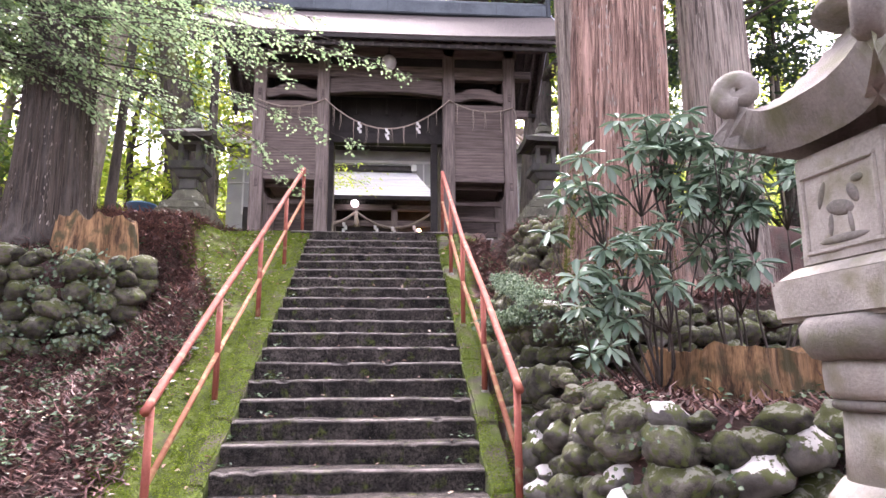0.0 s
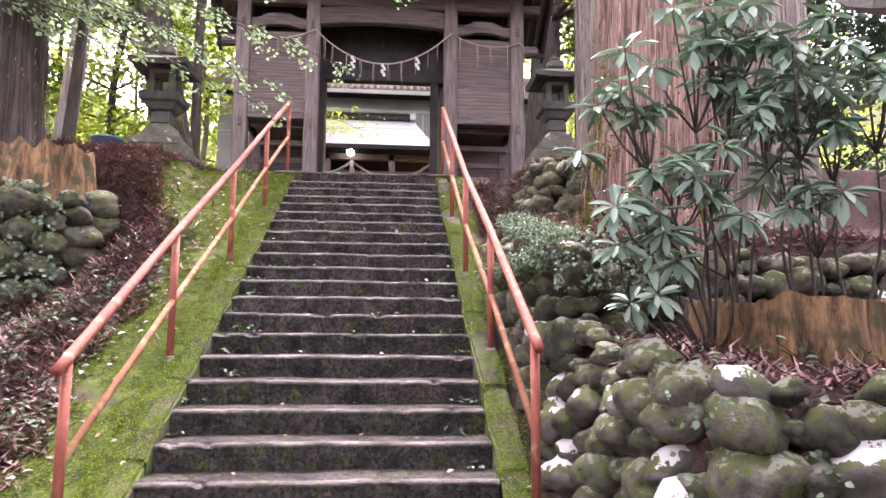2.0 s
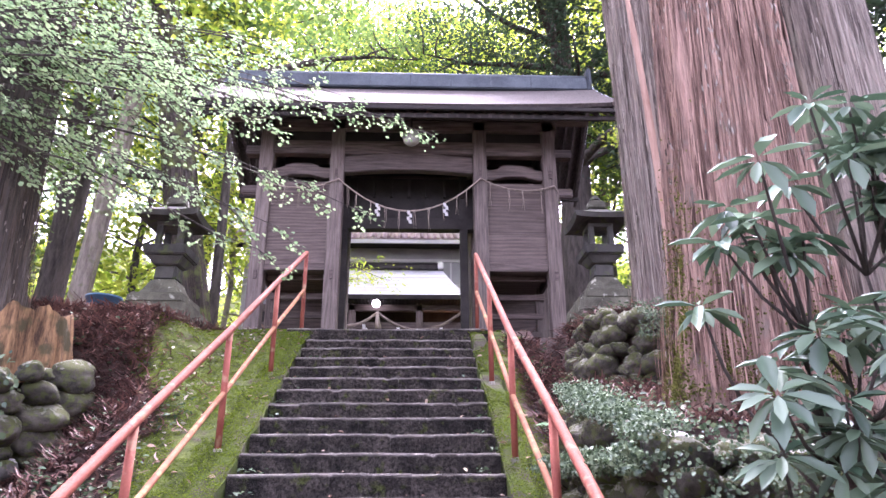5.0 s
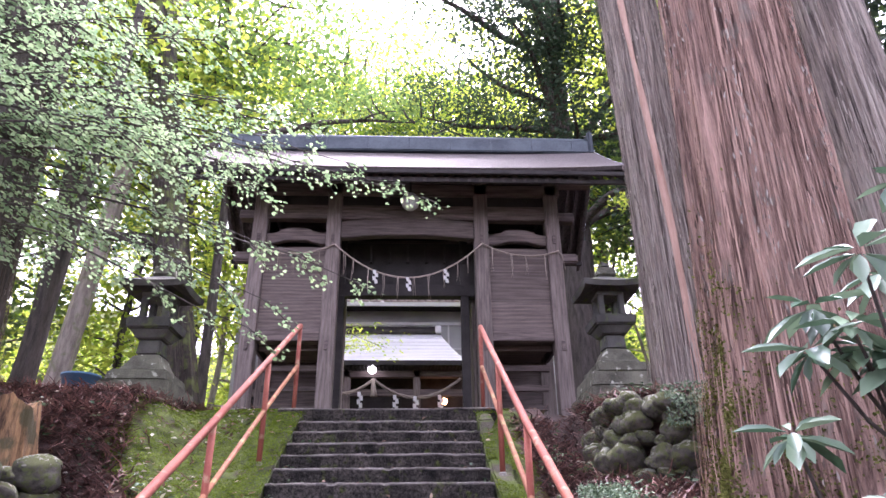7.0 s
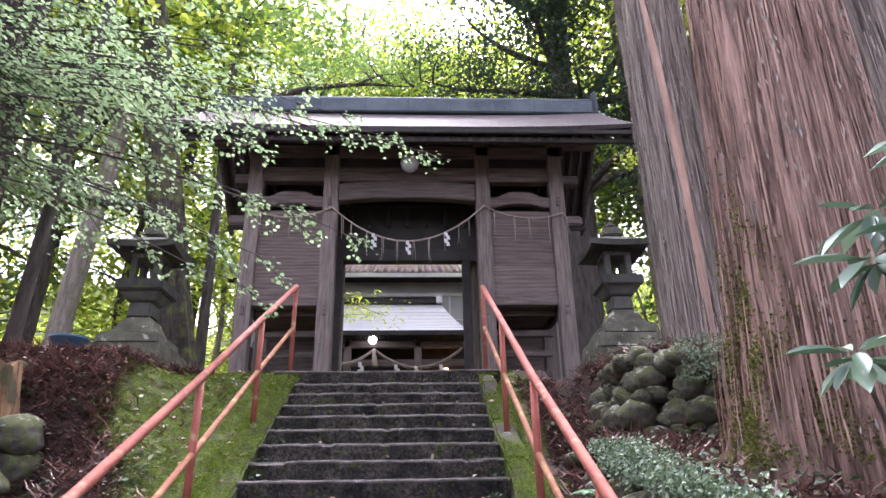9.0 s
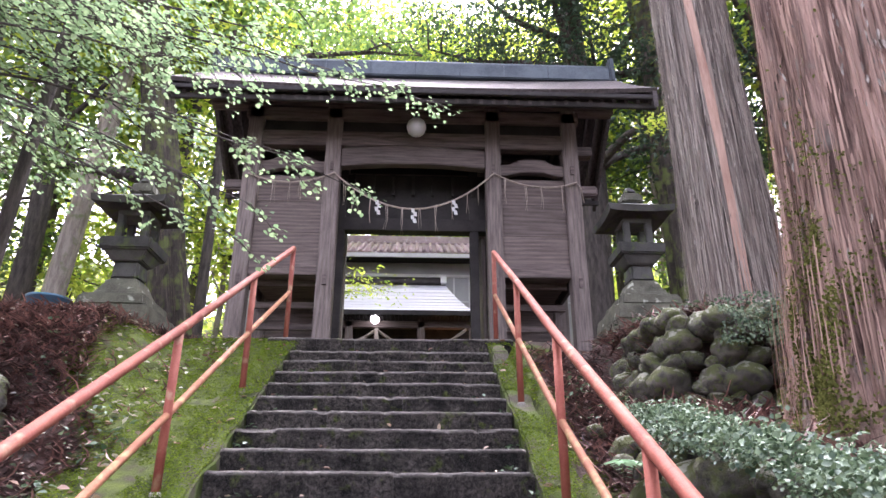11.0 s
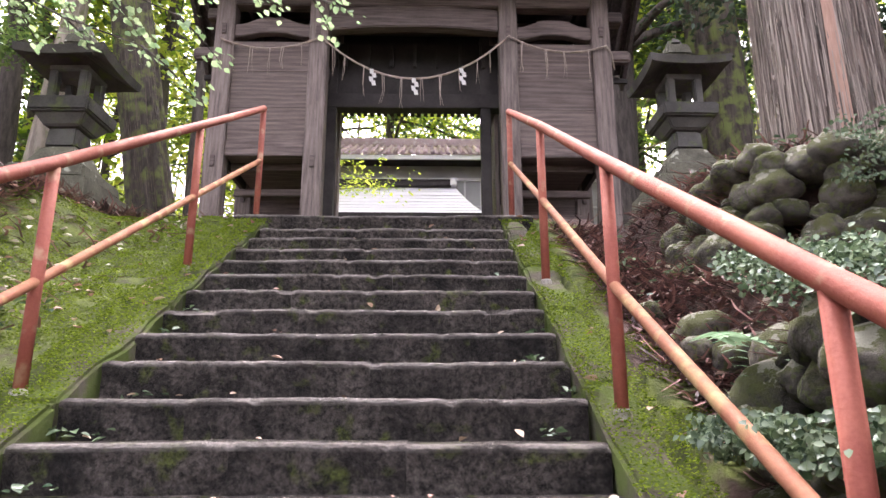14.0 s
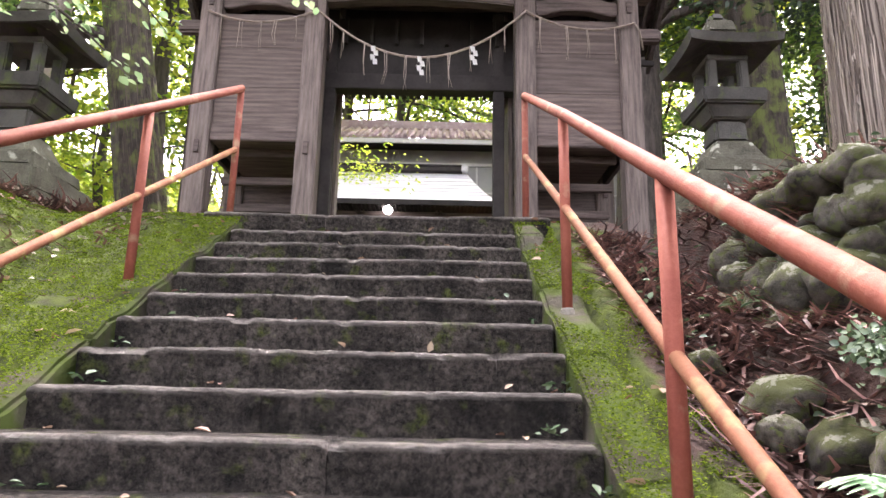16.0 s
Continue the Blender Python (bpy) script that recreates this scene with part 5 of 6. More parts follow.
def side_limbs(name, label, starts, bark, r, leaf, per, size, seed, spread=0.3):
    rs = random.Random(seed)
    tree = empty(name, starts[0][0], label, "branch")
    o = Vector(starts[0][0])
    tips = []
    for s, w, ln in starts:
        pts, rad = limb(Vector(s) - o, w, ln, r, rs, 0.02, 12, 0.14)
        v, f = tube_data(pts, rad, 8)
        branch = sheet("limb", v, f, bark, tree, smooth=True)
        for p in pts[4:]:
            sp, sr = limb(p, (rs.uniform(-1, 1), rs.uniform(-1, 0.5), rs.uniform(-0.2, 0.8)), ln * 0.25, r * 0.25, rs, 0, 5, 0.3)
            v, f = tube_data(sp, sr, 5)
            sheet("twig", v, f, bark, branch, smooth=True)
            tips += sp[2:]
    pts, faces = crown_cloud(tips, spread, per, size)
    leaf_sheet("foliage", pts, faces, leaf, tree)
    return tree


side_limbs("spreading_limb", "dark spreading limb with fresh green leaves", [((-6.0, 18.2, 12.3), (1, -0.1, 0.12), 6.5), ((-5.45, 18.2, 9.6), (-1, -0.3, 0.45), 4.0), ((-6.2, 18.2, 13.4), (-0.8, 0, 0.8), 4)], BARK_DARK, 0.17, MID_LEAF, 34, 0.11, 5)
side_limbs("conifer_limb", "drooping dark conifer limb above the gate roof", [((4.6, 19.6, 17.2), (-1, -0.25, 0.02), 7.5), ((4.7, 19.6, 14.2), (-1, -0.2, -0.12), 4.5), ((4.6, 19.6, 19.2), (-1, -0.3, 0.0), 9)], BARK_DARK, 0.13, DARK_LEAF, 46, 0.10, 9, 0.34)

# maple whose sprays hang over the stairs
def build_maple():
    rs = random.Random(77)
    base = Vector((-6.6, 9.0, 3.6))
    tree = empty("maple_tree", base, "maple with layered sprays of small green leaves hanging by the gate", "tree")
    pieces, cs, ns, hs = [], [], [], []
    trunk = [Vector((0, 0, -0.4)), Vector((0.1, 0.1, 1.5)), Vector((0.35, 0.15, 3.0)), Vector((0.5, 0.3, 4.6)), Vector((0.5, 0.5, 6.4))]
    v, f = tube_data(trunk, [0.2, 0.16, 0.13, 0.10, 0.05], 10)
    sheet("trunk", v, f, BARK_DARK, tree, smooth=True)
    aims = []
    for y in np.arange(7.6, 11.2, 0.42):
        for z, reach in ((8.5, -3.4), (7.7, -2.2), (7.1, -1.5), (6.5, -2.0), (5.9, -2.9)):
            aims.append(Vector((reach + rs.uniform(-1.2, 0.4), y + rs.uniform(-0.3, 0.3), z + rs.uniform(-0.35, 0.35))))
    aims += [Vector((0.40, 10.6, 6.88)), Vector((0.0, 10.5, 7.0)), Vector((-0.5, 10.4, 7.25)), Vector((-0.42, 9.9, 5.52)), Vector((-0.9, 9.9, 5.75)), Vector((-1.25, 9.4, 4.75)), Vector((-1.1, 9.6, 5.1)), Vector((-0.9, 9.6, 7.2)), Vector((-1.3, 9.2, 6.2)), Vector((-1.5, 9.5, 6.6)), Vector((-1.5, 9.3, 5.2))]
    for aim in aims:
        start = trunk[2].lerp(trunk[4], min(1, max(0, (aim.z - 6.4) / 3)))
        end = aim - base
        mid = start.lerp(end, 0.5) + Vector((0, 0, 0.45))
        pts = [(start * (1 - u) ** 2 + mid * 2 * u * (1 - u) + end * u * u) for u in np.linspace(0, 1, 12)]
        pts = [p + noise.noise_vector(p * 1.3) * 0.10 for p in pts]
        pieces = [tube_data(pts, [0.024 - 0.0018 * k for k in range(12)], 5)]
        for k in range(3, 12):
            for s in (-1, 1):
                d = (pts[min(k + 1, 11)] - pts[k - 1]).normalized()
                side = d.cross(Vector((0, 0, 1))).normalized() * s
                w = (d * 0.8 + side * rs.uniform(0.5, 1.0) + Vector((0, 0, rs.uniform(-0.25, 0.05)))).normalized()
                ln = rs.uniform(0.25, 0.6) * (1.15 - 0.5 * k / 11)
                twig = [pts[k] + w * ln * t + Vector((0, 0, -0.10 * t * t)) for t in (0, 0.35, 0.7, 1)]
                pieces.append(tube_data(twig, [0.008, 0.006, 0.004, 0.002], 4, False))
                m = int(26 * ln / 0.4)
                for q in range(m):
                    t = rs.uniform(0.15, 1.05)
                    c = pts[k] + w * ln * t + Vector((rs.gauss(0, 0.05), rs.gauss(0, 0.05), -0.10 * t * t + rs.gauss(0, 0.012)))
                    cs.append(c)
                    ns.append((rs.gauss(0, 0.3), rs.gauss(0, 0.3), 1))
                    h = w + Vector((rs.gauss(0, 0.6), rs.gauss(0, 0.6), -0.15))
                    hs.append(h)
        v, f = join(pieces)
        sheet("limb", v, f, BARK_DARK, tree, smooth=True)
    pts, faces = leaves([tuple(c) for c in cs], ns, [tuple(h) for h in hs], 0.046, 0.85, 0.06)
    leaf_sheet("foliage", pts, faces, MAPLE_LEAF, tree)


build_maple()


# ---- rhododendron ----
def build_rhododendron():
    rs = random.Random(15)
    base = Vector((2.5, 5.5, 2.05))
    bush = empty("rhododendron_bush", base, "rhododendron with whorls of long dark leathery leaves", "shrub")
    cs, ns, hs = [], [], []
    # ends of the main stems, in the world, with the number of rosettes on each
    ends = [((1.67, 5.48, 3.52), 4), ((2.16, 5.5, 3.85), 5), ((2.37, 5.6, 3.72), 5), ((2.74, 5.5, 3.66), 5), ((3.1, 5.6, 3.5), 5), ((1.79, 5.5, 2.92), 3), ((1.82, 5.45, 2.6), 2), ((2.2, 5.2, 2.78), 2), ((2.84, 5.5, 2.95), 3), ((1.98, 5.55, 3.08), 3), ((2.3, 5.6, 4.0), 4), ((2.63, 5.6, 3.55), 4), ((2.31, 5.5, 3.28), 3), ((2.45, 5.75, 4.05), 4), ((2.95, 5.8, 3.95), 5), ((1.47, 5.6, 3.2), 1), ((3.4, 5.6, 3.8), 4), ((3.5, 5.6, 3.2), 4), ((3.0, 5.9, 3.3), 4), ((1.84, 5.4, 2.82), 2), ((1.93, 5.4, 2.55), 2), ((1.68, 5.45, 2.32), 1), ((2.25, 5.45, 2.78), 2), ((1.64, 5.5, 2.64), 1), ((1.8, 5.5, 3.39), 2)]
    feet = [Vector((-0.2, 0.3, -0.1)), Vector((0.05, 0.4, -0.1)), Vector((0.35, 0.25, -0.1)), Vector((0.75, 0.3, -0.1))]
    for end, count in ends:
        e = Vector(end) - base
        foot = min(feet, key=lambda q: abs(q.x - e.x))
        mid = foot.lerp(e, 0.45) + Vector((rs.uniform(-0.18, 0.18), rs.uniform(-0.1, 0.1), -0.1))
        fork = mid * 0.35 + e * 0.65 + Vector((0, 0.05, -0.1))
        line = [foot * (1 - u) ** 2 + mid * 2 * u * (1 - u) + fork * u * u for u in np.linspace(0, 1, 9)]
        line = [p + noise.noise_vector(p * 3) * 0.05 for p in line]
        v, f = tube_data(line, [0.012 - 0.0007 * i for i in range(9)], 7)
        sheet("stem", v, f, BARK_DARK, bush, smooth=True)
        for k in range(count + (2 if count > 2 else 0)):
            h = e + (Vector((rs.uniform(-0.26, 0.26), rs.uniform(-0.2, 0.2), rs.uniform(-0.2, 0.2))) if k else Vector((0, 0, 0)))
            bend = line[-1].lerp(h, 0.55) + Vector((0, 0, -0.05))
            v, f = tube_data([line[-1], bend, h], [0.008, 0.007, 0.005], 5)
            sheet("twig", v, f, BARK_DARK, bush, smooth=True)
            tip = (h - line[-1]).normalized() * 0.5 + Vector((rs.uniform(-0.3, 0.3), -0.35, 0.75))
            tip.normalize()
            side = tip.cross(Vector((0.2, 0.9, 0.1))).normalized()
            up = tip.cross(side)
            for tier, n in ((0, rs.randint(7, 9)), (1, rs.randint(4, 6))):
                ph = rs.uniform(0, 6.28)
                for q in range(n):
                    a = ph + 2 * math.pi * q / n + rs.uniform(-0.25, 0.25)
                    out = side * math.cos(a) + up * math.sin(a)
                    tilt = rs.uniform(-1.1, -0.15) if tier == 0 else rs.uniform(-0.25, 0.45)
                    cs.append(h + out * 0.012 + tip * 0.02 * tier)
                    hs.append(out + tip * tilt)
                    ns.append(tip - out * tilt)
    pts, faces = leaves([tuple(c) for c in cs], [tuple(c) for c in ns], [tuple(c) for c in hs], 0.15, 0.33, 0.09, 0.35, (0.8, 1.0))
    leaf_sheet("leaves", pts, faces, BROAD_LEAF, bush)


build_rhododendron()


# ---- stumps, bucket ----
def build_stump(at, r, h, label, seed):
    st = empty("tree_stump", at, label, "stump")
    seg, rings = 80, 14
    verts, faces = [], []
    for j in range(rings + 1):
        u = j / rings
        for k in range(seg):
            a = 2 * math.pi * k / seg
            top = h * (1 + 0.28 * noise.noise(Vector((math.cos(a) * 3, math.sin(a) * 3, seed))) + 0.10 * noise.noise(Vector((math.cos(a) * 16, math.sin(a) * 16, seed))))
            z = -0.2 + (top + 0.2) * u
            q = r * (1.12 - 0.12 * u) * (1 + 0.10 * noise.noise(Vector((math.cos(a) * 3, math.sin(a) * 3, u + seed))) + 0.07 * noise.noise(Vector((math.cos(a) * 15, math.sin(a) * 15, u * 0.8 + seed))))
            verts.append((q * math.cos(a), q * math.sin(a), z))
    for j in range(rings):
        for k in range(seg):
            a, b = j * seg + k, j * seg + (k + 1) % seg
            faces.append((a, b, b + seg, a + seg))
    c = len(verts)
    verts.append((0, 0, h * 0.82))
    faces += [(rings * seg + k, rings * seg + (k + 1) % seg, c) for k in range(seg)]
    sheet("body", verts, faces, STUMP, st)
    return st


build_stump((2.95, 5.95, 1.98), 0.64, 0.38, "rotten orange-brown cedar stump covered in litter", 3)
build_stump((-3.38, 9.35, 3.62), 0.46, 0.46, "split rotten stump above the boulder wall", 8)
bk = empty("bucket", (-3.71, 11.6, 4.58), "blue plastic bucket on the litter bank", "bucket")
part("body", lathe([(0.16, 0), (0.21, 0.3), (0.225, 0.3), (0.225, 0.33), (0.20, 0.33), (0.19, 0.28)], 20), BUCKET, bk, smooth=True)


# ---- forest behind ----
def build_forest():
    rs = random.Random(101)
    spots = [(-9, 24, 0), (-12, 22, 1), (-7.5, 30, 0), (-14, 30, 0), (-17, 24, 1), (-10.5, 36, 0), (-20, 34, 0), (-3, 38, 0), (2, 40, 0), (7, 37, 0), (11, 31, 1), (9, 25, 1), (14, 22, 2), (13, 15, 2), (17, 30, 0), (-13, 14, 1), (-17, 17, 0), (-10, 12.5, 1), (-23, 26, 0), (11, 40, 0), (-5, 45, 0), (4, 47, 0), (20, 20, 2), (10, 9.5, 2)]
    for k, (x, y, kind) in enumerate(spots):
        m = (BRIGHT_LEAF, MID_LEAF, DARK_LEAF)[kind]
        z = ground_height(x, y)
        if kind == 2:
            leafy_tree((x, y, z), rs.uniform(14, 18), 0.28, (2.5, 15), 3.2, m, BARK_DARK, "dark conifer at the forest edge", k, 110, 90, 0.2, (rs.uniform(-0.03, 0.03), 0), "forest trees", "conifer_tree")
        else:
            leafy_tree((x, y, z), rs.uniform(13, 18), rs.uniform(0.14, 0.24), (3.5, 15), 3.8, m, BARK_PALE if k % 3 else BARK_DARK, "forest tree with bright backlit yellow-green leaves" if kind == 0 else "green broadleaf tree at the forest edge", k, 100, 46, 0.22, (rs.uniform(-0.05, 0.05), 0), "forest trees")
    for k, (x, y, h, kind) in enumerate([(-9.5, 20, 22, 0), (-7.6, 24, 23, 1), (8.6, 23, 23, 0), (9.8, 19, 22, 1), (-4.5, 37, 29, 0), (6, 37, 29, 0), (0.8, 42, 29, 0), (-1.5, 35.5, 25, 1), (3.2, 36, 26, 0), (10, 33, 28, 0), (-10, 33, 28, 0), (-13, 26, 24, 0), (13.5, 27, 25, 0)]):
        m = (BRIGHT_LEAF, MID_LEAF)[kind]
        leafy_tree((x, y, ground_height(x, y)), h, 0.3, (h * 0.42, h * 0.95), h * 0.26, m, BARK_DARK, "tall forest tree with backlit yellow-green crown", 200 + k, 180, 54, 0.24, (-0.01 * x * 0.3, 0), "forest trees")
    # unseen trees added behind and beside the stairs to block low frontal light
    for k in range(26):
        a = math.pi * (0.98 + 1.04 * k / 25)
        rr = 15 + 3.0 * (k % 3)
        x, y = rr * math.cos(a), 3 + rr * math.sin(a)
        leafy_tree((x, y, ground_height(x, y)), 6 + k % 3, 0.25, (1.2, 6.0), 3.6, DARK_LEAF if k % 3 == 0 else MID_LEAF, BARK_DARK, "unseen dense green tree added to screen frontal sky light", 300 + k, 110, 40, 0.5, (0, 0), "clearing trees")
    # low growth and slim trunks far behind
    cs = []
    for k in range(2600):
        x, y = rs.uniform(-34, 30), rs.uniform(20, 52)
        if -9 < x < 9 and y < 36:
            continue
        cs.append((x, y, ground_height(x, y) + abs(rs.gauss(0, 3.6))))
    pts, faces = crown_cloud(cs, 0.7, 24, 0.26, 0.6)
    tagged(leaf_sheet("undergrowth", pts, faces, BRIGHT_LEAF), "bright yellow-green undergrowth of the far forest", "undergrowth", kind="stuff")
    cs = [(rs.uniform(-16, 15), rs.uniform(21, 44), 0) for _ in range(46)]
    for k, (x, y, _) in enumerate(cs):
        if -8 < x < 8 and y < 34:
            continue
        z = ground_height(x, y)
        slim = empty("slim_tree", (x, y, z), "slim bare trunk in the far forest", "tree", group="slim forest trunks")
        h = rs.uniform(7, 13)
        tube("trunk", [Vector((0, 0, -0.3)), Vector((rs.uniform(-0.3, 0.3), 0, h * 0.5)), Vector((rs.uniform(-0.8, 0.8), 0, h))], [rs.uniform(0.07, 0.14), 0.08, 0.04], BARK_PALE, slim, seg=8)


build_forest()


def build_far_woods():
    """Hazy far woods with an uneven tree line; their sunlit brightness is emission."""
    m = bpy.data.materials.new("glowing_far_woods")
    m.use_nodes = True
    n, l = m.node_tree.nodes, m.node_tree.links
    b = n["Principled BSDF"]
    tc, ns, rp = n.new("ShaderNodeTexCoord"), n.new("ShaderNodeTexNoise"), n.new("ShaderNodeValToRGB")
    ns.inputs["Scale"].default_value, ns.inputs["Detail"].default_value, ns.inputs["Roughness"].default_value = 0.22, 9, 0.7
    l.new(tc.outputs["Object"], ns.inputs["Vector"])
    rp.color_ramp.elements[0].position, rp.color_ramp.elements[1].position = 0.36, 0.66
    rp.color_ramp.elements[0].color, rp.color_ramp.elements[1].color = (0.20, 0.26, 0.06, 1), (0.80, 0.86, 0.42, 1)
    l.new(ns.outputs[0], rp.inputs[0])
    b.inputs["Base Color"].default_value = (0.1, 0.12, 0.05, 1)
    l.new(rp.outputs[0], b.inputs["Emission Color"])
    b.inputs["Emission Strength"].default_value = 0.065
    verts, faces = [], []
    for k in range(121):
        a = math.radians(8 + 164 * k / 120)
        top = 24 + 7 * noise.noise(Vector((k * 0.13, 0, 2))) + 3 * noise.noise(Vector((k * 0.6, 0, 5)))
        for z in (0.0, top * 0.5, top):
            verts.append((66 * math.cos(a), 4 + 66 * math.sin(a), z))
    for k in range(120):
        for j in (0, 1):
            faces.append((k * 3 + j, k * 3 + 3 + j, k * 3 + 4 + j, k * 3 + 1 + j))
    tagged(sheet("backdrop", verts, faces, m), "glowing backdrop of hazy yellow-green woods in the far distance", "backdrop", kind="structure")


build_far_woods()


# ---- litter, creepers, moss ----
def scatter(n, xr, yr, keep, seed):
    r = np.random.default_rng(seed)
    out = []
    while len(out) < n:
        x, y = r.uniform(*xr), r.uniform(*yr)
        if keep(x, y, r):
            out.append((x, y, ground_height(x, y) + noise.noise(Vector((x * 1.3, y * 1.3, 0))) * 0.05 + noise.noise(Vector((x * 6, y * 6, 3))) * 0.018))
    return np.array(out)


def litter_zone(x, y, r):
    if x < 0:
        return x < -1.75 - 0.7 * smooth_step(8.6, 10.6, y) + 0.35 * noise.noise(Vector((x * 2, y * 2, 1))) or r.random() < 0.05
    return x > 1.45


def strands(points, length, seed):
    r = np.random.default_rng(seed)
    n = len(points)
    a = r.uniform(0, 6.283, n)
    d = np.stack([np.cos(a), np.sin(a), r.normal(0.12, 0.28, n)], 1)
    s = np.stack([-np.sin(a), np.cos(a), np.zeros(n)], 1) * 0.0075
    L = (length * r.uniform(0.4, 1.5, n))[:, None]
    bend = np.stack([-np.sin(a), np.cos(a), r.uniform(-0.3, 0.6, n)], 1) * L * 0.18
    p = points + np.array([0, 0, 0.012])
    q = np.stack([p - s, p + s, p + d * L * 0.5 + bend + s, p + d * L * 0.5 + bend - s, p + d * L - s * 0.4, p + d * L + s * 0.4], 1).reshape(-1, 3)
    k = np.arange(n)[:, None] * 6
    return q, np.concatenate([k + np.array([0, 1, 2, 3]), k + np.array([3, 2, 5, 4])])


lp = np.concatenate([scatter(46000, (-5.2, -1.5), (4.2, 12.3), litter_zone, 1), scatter(30000, (1.4, 4.6), (4.4, 11.5), litter_zone, 6), scatter(4000, (-3.4, -2.2), (8.3, 10.2), litter_zone, 14), scatter(2500, (1.5, 2.3), (8.0, 10.8), litter_zone, 15)])
pts, faces = strands(lp, 0.13, 2)
tagged(leaf_sheet("cedar_litter", pts, faces, LITTER), "matted red-brown fallen cedar twigs on the banks", "litter", kind="stuff")


def flat_leaves(points, size, material, name, label, category, seed, lift=0.02, aspect=0.6, up=0.35):
    r = np.random.default_rng(seed)
    n = len(points)
    heads = np.stack([r.normal(0, 1, n), r.normal(0, 1, n), r.normal(0.1, 0.25, n)], 1)
    norms = np.stack([r.normal(0, up, n), r.normal(0, up, n), np.ones(n)], 1)
    q, f = leaves(points + np.array([0, 0, lift]), norms, heads, size, aspect)
    return tagged(leaf_sheet(name, q, f, material), label, category, kind="stuff")


flat_leaves(scatter(900, (-5, 4), (4.5, 12.5), lambda x, y, r: abs(x) > 1.1 and r.random() < 0.6, 3), 0.06, DEAD_LEAF, "fallen_leaves", "scattered pinkish and tan fallen leaves", "leaves", 4)


def clumps(centres, spread, per, seed):
    r = np.random.default_rng(seed)
    c = np.repeat(np.asarray(centres), per, axis=0)
    c = c + r.normal(0, 1, c.shape) * np.array([spread, spread, 0])
    return np.array([(x, y, ground_height(x, y) + abs(r.normal(0, 0.03)) + 0.02) for x, y, _ in c])


flat_leaves(scatter(1500, (-5.2, -1.6), (4.3, 12.2), lambda x, y, r: r.random() < 0.5 + noise.noise(Vector((x * 2, y * 2, 7))), 17), 0.05, PALE_LEAF, "fallen_leaves", "pale bleached leaves among the cedar litter", "leaves", 18, 0.04)
flat_leaves(scatter(700, (1.5, 4.4), (4.6, 11.4), lambda x, y, r: True, 19), 0.05, PALE_LEAF, "fallen_leaves", "pale bleached leaves on the boulder terraces", "leaves", 20, 0.04)
weeds = scatter(330, (-5, -1.7), (4.6, 10), lambda x, y, r: True, 8)
flat_leaves(clumps(weeds, 0.07, 9, 9), 0.055, CREEPER, "ground_weeds", "pale green weeds among the cedar litter", "weeds", 10, 0.03)
weeds = scatter(130, (1.5, 4.2), (5, 11), lambda x, y, r: True, 11)
flat_leaves(clumps(weeds, 0.08, 9, 12), 0.05, CREEPER, "ground_weeds", "small green weeds on the boulder terraces", "weeds", 13, 0.03)


def creeper(area, n, size, label, seed):
    r = np.random.default_rng(seed)
    (x0, y0, z0), (x1, y1, z1), out = area
    t, u = r.uniform(0, 1, n), r.uniform(0, 1, n)
    p = np.stack([x0 + (x1 - x0) * t, y0 + (y1 - y0) * t, z0 + (z1 - z0) * u], 1)
    o = np.array([*out, 0.0])
    bulge = 0.10 + 0.09 * np.sin(t * 17 + seed) * np.sin(u * 9) + r.normal(0, 0.03, n)
    p = p + o * (bulge + 0.06 * (1 - u))[:, None]
    heads = r.normal(0, 1, (n, 3)) + np.array([0, 0, -0.6])
    norms = o + r.normal(0, 0.4, (n, 3)) + np.array([0, 0, 0.5])
    q, f = leaves(p, norms, heads, size, 0.8)
    tagged(leaf_sheet("creeper", q, f, CREEPER), label, "creeper", kind="stuff")


creeper(((1.5, 6.35, 2.45), (2.3, 6.35, 2.85), (-0.3, -1)), 900, 0.023, "small-leaved creeper over the boulder wall", 21)
creeper(((1.42, 8.25, 2.75), (1.52, 6.3, 2.62), (-1, -0.35)), 4200, 0.023, "small-leaved creeper over the boulder wall", 22)
creeper(((2.35, 8.98, 3.8), (3.5, 8.85, 4.16), (0, -1)), 2200, 0.023, "small-leaved creeper over the boulder wall", 23)

r9 = np.random.default_rng(44)
ky = r9.uniform(5.2, 11.7, 36000)
kx = np.where(r9.random(36000) < 0.55, -r9.uniform(1.03, 1.32, 36000), r9.uniform(1.04, 1.30, 36000))
good = np.array([noise.noise(Vector((x * 3, y * 2.2, 4))) > (-0.5 if x < 0 else -0.22) for x, y in zip(kx, ky)])
kerb_moss = np.array([(x, y, stair_line(y) + 0.03) for x, y in zip(kx[good], ky[good])])
flat_leaves(kerb_moss, 0.0135, MOSS_TUFT, "moss", "bright green moss on the kerb stones", "moss", 45, 0.0, 0.5, 0.9)


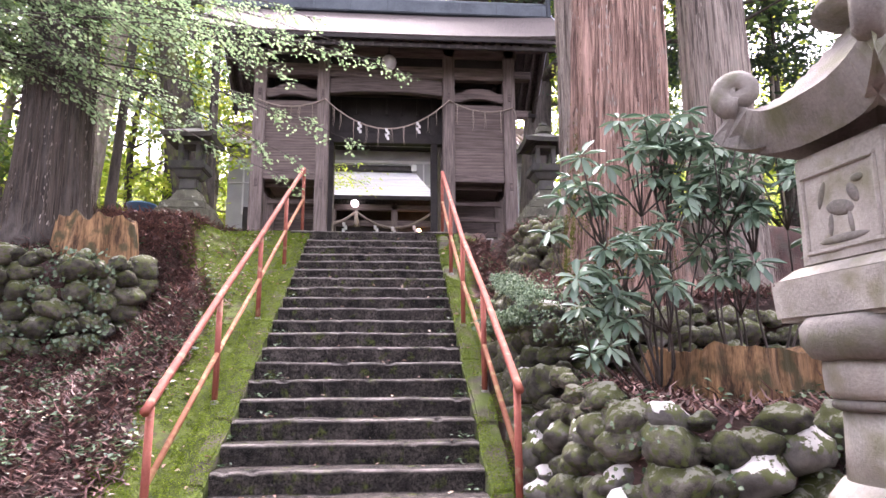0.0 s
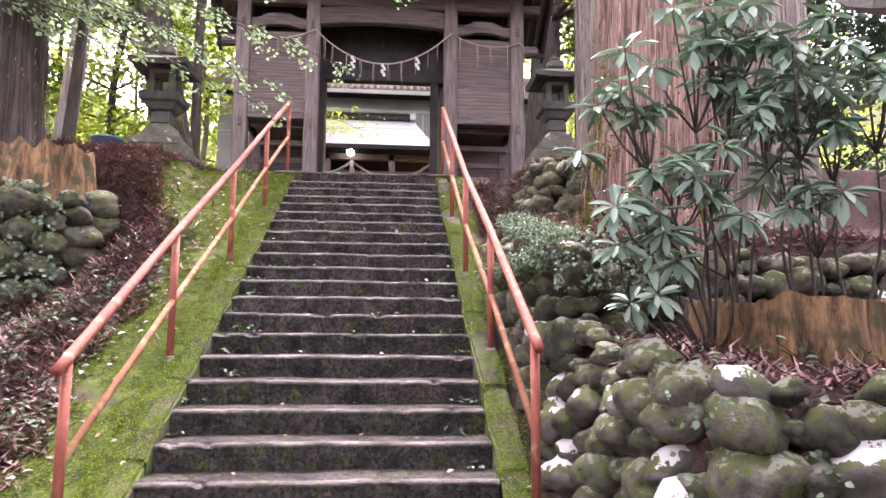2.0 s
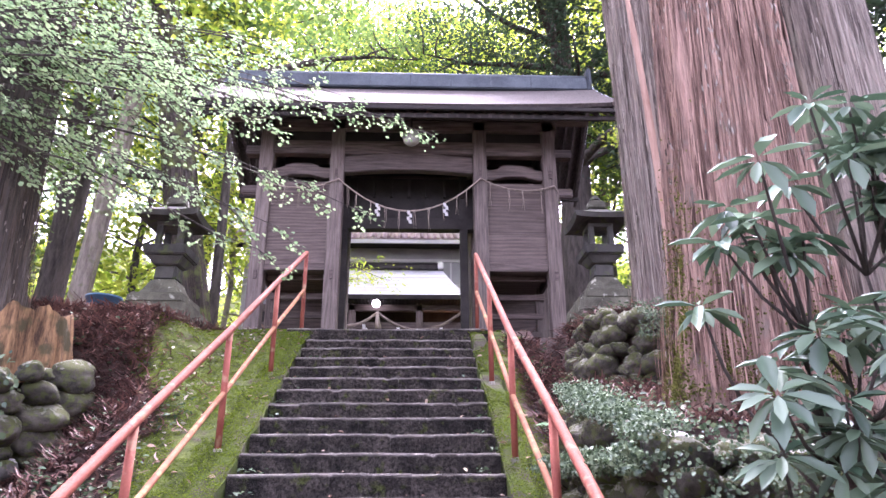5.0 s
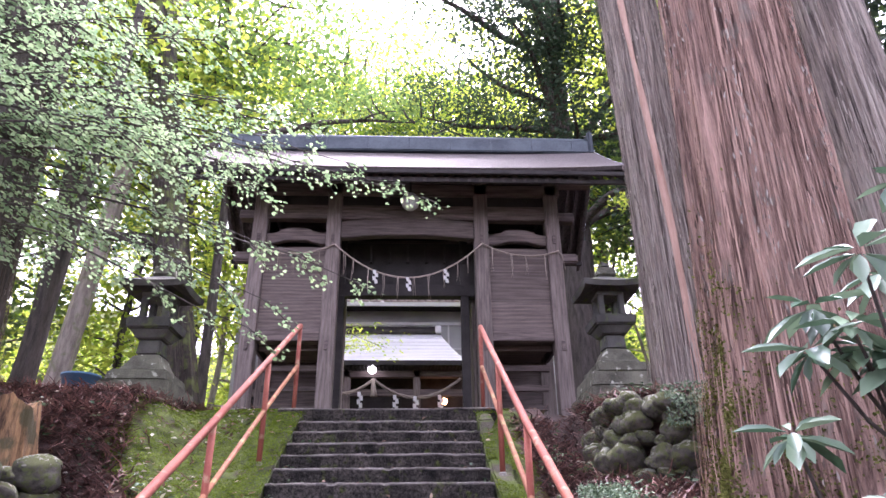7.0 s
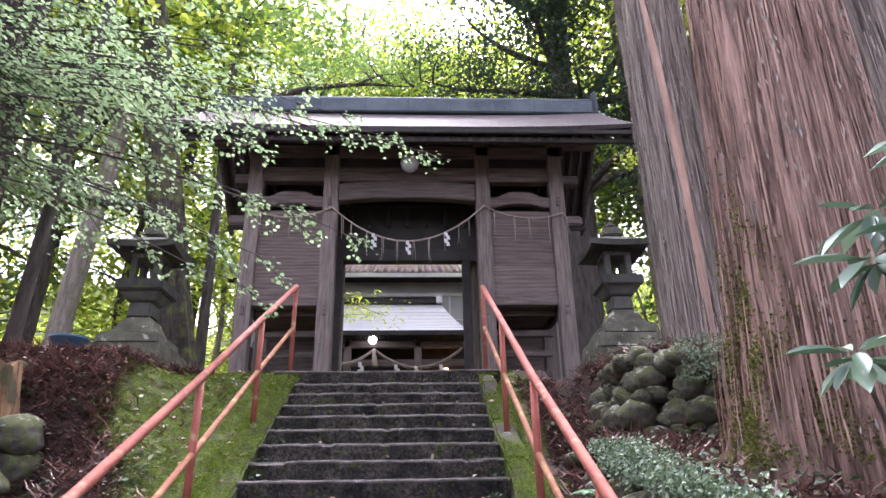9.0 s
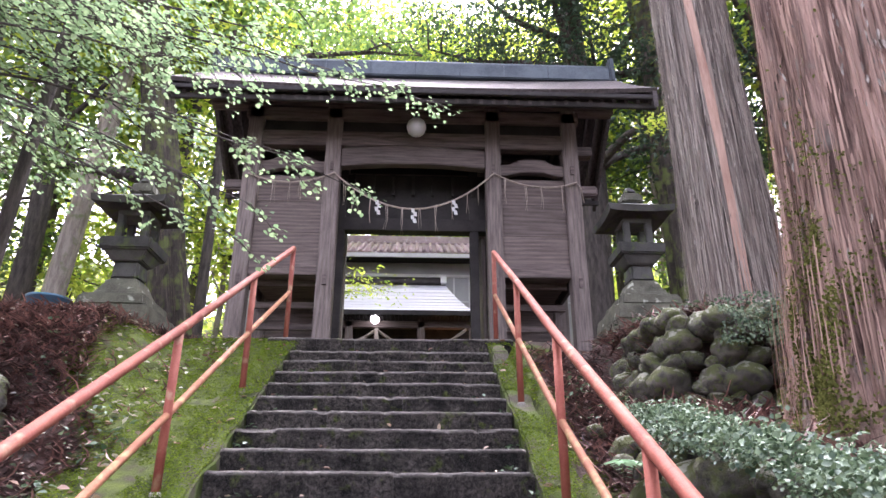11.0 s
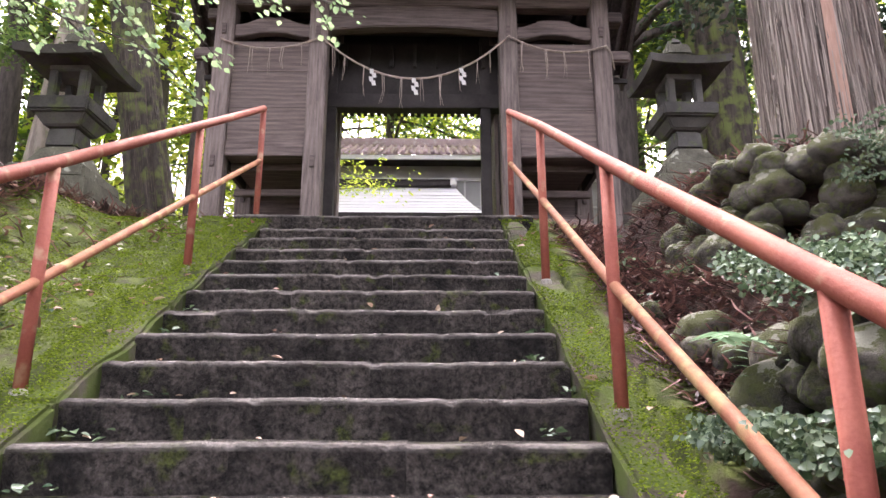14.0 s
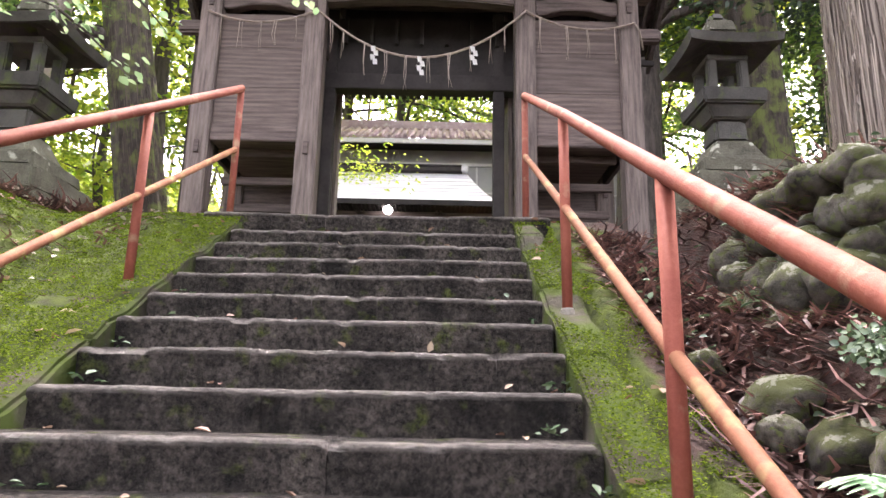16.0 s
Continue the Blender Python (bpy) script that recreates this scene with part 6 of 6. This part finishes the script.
def build_fern(at, size, seed):
    rs = random.Random(seed)
    fern = empty("fern", at, "pale green fern frond at the boulder wall", "fern")
    for k in range(2):
        a = -1.9 + k * 1.1 + rs.uniform(-0.2, 0.2)
        d = Vector((math.cos(a), math.sin(a), 0))
        cs, ns, hs = [], [], []
        for q in range(12):
            u = q / 11
            p = d * size * u + Vector((0, 0, size * (0.25 * u - 0.85 * u * u)))
            for s in (-1, 1):
                side = Vector((-d.y, d.x, 0)) * s + d * 0.35 + Vector((0, 0, -0.25))
                cs.append(tuple(p))
                hs.append(tuple(side))
                ns.append((0.1 * s, 0.1, 1))
        pts, faces = leaves(cs, ns, hs, size * (0.06 + 0.42 * (1 - np.repeat(np.arange(12) / 11, 2))), 0.34, 0.03, 0.1)
        leaf_sheet("frond", pts, faces, FERN_LEAF, fern)


def creeper_mat(n, seed, label):
    r = np.random.default_rng(seed)
    y = r.uniform(6.3, 8.3, n)
    x = 1.42 + np.abs(r.normal(0, 0.13, n))
    z = np.array([2.72 + 0.24 * (yy - 6.3) + 0.10 + 0.07 * noise.noise(Vector((xx * 4, yy * 4, 1))) for xx, yy in zip(x, y)])
    z = z - np.clip(1.5 - x, 0, 1) * 0.9 + r.normal(0, 0.025, n)
    p = np.stack([x, y, z], 1)
    q, f = leaves(p, r.normal(0, 0.5, (n, 3)) + np.array([-0.4, -0.3, 1]), r.normal(0, 1, (n, 3)), 0.021, 0.8)
    tagged(leaf_sheet("creeper", q, f, CREEPER), label, "creeper", kind="stuff")


creeper(((-2.8, 8.65, 2.5), (-5.0, 8.36, 3.6), (0.05, -1)), 900, 0.05, "pale weeds growing over the boulder wall", 24)
creeper(((1.6, 4.9, 1.2), (3.6, 4.3, 1.95), (-0.2, -1)), 350, 0.035, "sparse creeper on the low boulder wall", 25)
sr = random.Random(90)
tuft, debris = [], []
for k in range(STEPS):
    for s in (-1, 1):
        if sr.random() < 0.75:
            tx = s * sr.uniform(0.78, 1.03)
            for q in range(sr.randint(5, 12)):
                tuft.append((tx + sr.gauss(0, 0.05), TOP_Y - TREAD * k - sr.uniform(-0.03, 0.0) + TREAD * 0.75, TOP_Z - RISE * k + abs(sr.gauss(0, 0.02)) + 0.012))
    for q in range(4):
        debris.append((sr.uniform(-1, 1), TOP_Y - TREAD * k + sr.uniform(0.03, 0.28), TOP_Z - RISE * k + 0.010))
flat_leaves(np.array(tuft), 0.045, CREEPER, "step_weeds", "small green weeds in the corners of the steps", "weeds", 71, 0.0)
flat_leaves(np.array(debris), 0.045, DEAD_LEAF, "fallen_leaves", "small dry leaves lying on the stone steps", "leaves", 72, 0.004)
creeper_mat(5200, 61, "thick small-leaved creeper on top of the boulder wall")


def spray(at, way, length, n, size, material, label, seed):
    rs = random.Random(seed)
    sp = empty("leafy_branch", at, label, "branch")
    pts, rad = limb((0, 0, 0), way, length, 0.02, rs, 0.1, 8, 0.2)
    v, f = tube_data(pts, rad, 6)
    sheet("twig", v, f, BARK_DARK, sp, smooth=True)
    q, f = crown_cloud(pts[2:], length * 0.13, n, size, 0.4)
    leaf_sheet("leaves", q, f, material, sp)


spray((4.6, 12.6, 8.3), (-0.55, -0.2, -0.1), 1.1, 42, 0.075, BRIGHT_LEAF, "fresh yellow-green leafy branch by the cedar", 3)
spray((-2.6, 20.0, 8.6), (1, 0, -0.25), 2.6, 30, 0.085, BRIGHT_LEAF, "bright leafy branch seen through the gate", 4)
spray((-2.2, 20.0, 7.7), (1, 0, -0.1), 1.5, 30, 0.085, BRIGHT_LEAF, "bright leafy branch seen through the gate", 5)
for bx, by, bs in ((1.72, 9.15, 0.13), (1.76, 8.85, 0.11), (1.63, 9.0, 0.08), (1.8, 8.6, 0.12), (1.66, 8.65, 0.07), (1.6, 9.5, 0.07)):
    rk = new("boulder", STONES[int(bx * 100) % 10][0])
    rk.matrix_world = pose(bx, by, ground_height(bx, by) + bs * 0.4, 10, 20, bx * 700) @ Matrix.Diagonal((bs * 1.2, bs, bs * 0.9, 1))
    tagged(rk, "loose mossy boulder beside the stairs", "boulder", group="loose boulders")

build_fern((1.33, 8.12, 3.0), 0.24, 2)

mp = scatter(84000, (-2.8, 1.5), (5.0, 12.0), lambda x, y, r: (x < -1.28 and x > -1.9 - 0.75 * smooth_step(8.6, 10.6, y) + 0.4 * noise.noise(Vector((x * 1.6, y * 1.6, 5))) or (1.3 < x and y > 8.3 and noise.noise(Vector((x * 3, y * 3, 2))) > 0.08)) and noise.noise(Vector((x * 2.3, y * 2.3, 9))) + 0.5 * noise.noise(Vector((x * 7, y * 7, 4))) > -0.42, 31)
flat_leaves(mp, 0.0135, MOSS_TUFT, "moss", "bright green moss beside the stairs", "moss", 32, 0.0, 0.5, 0.9)
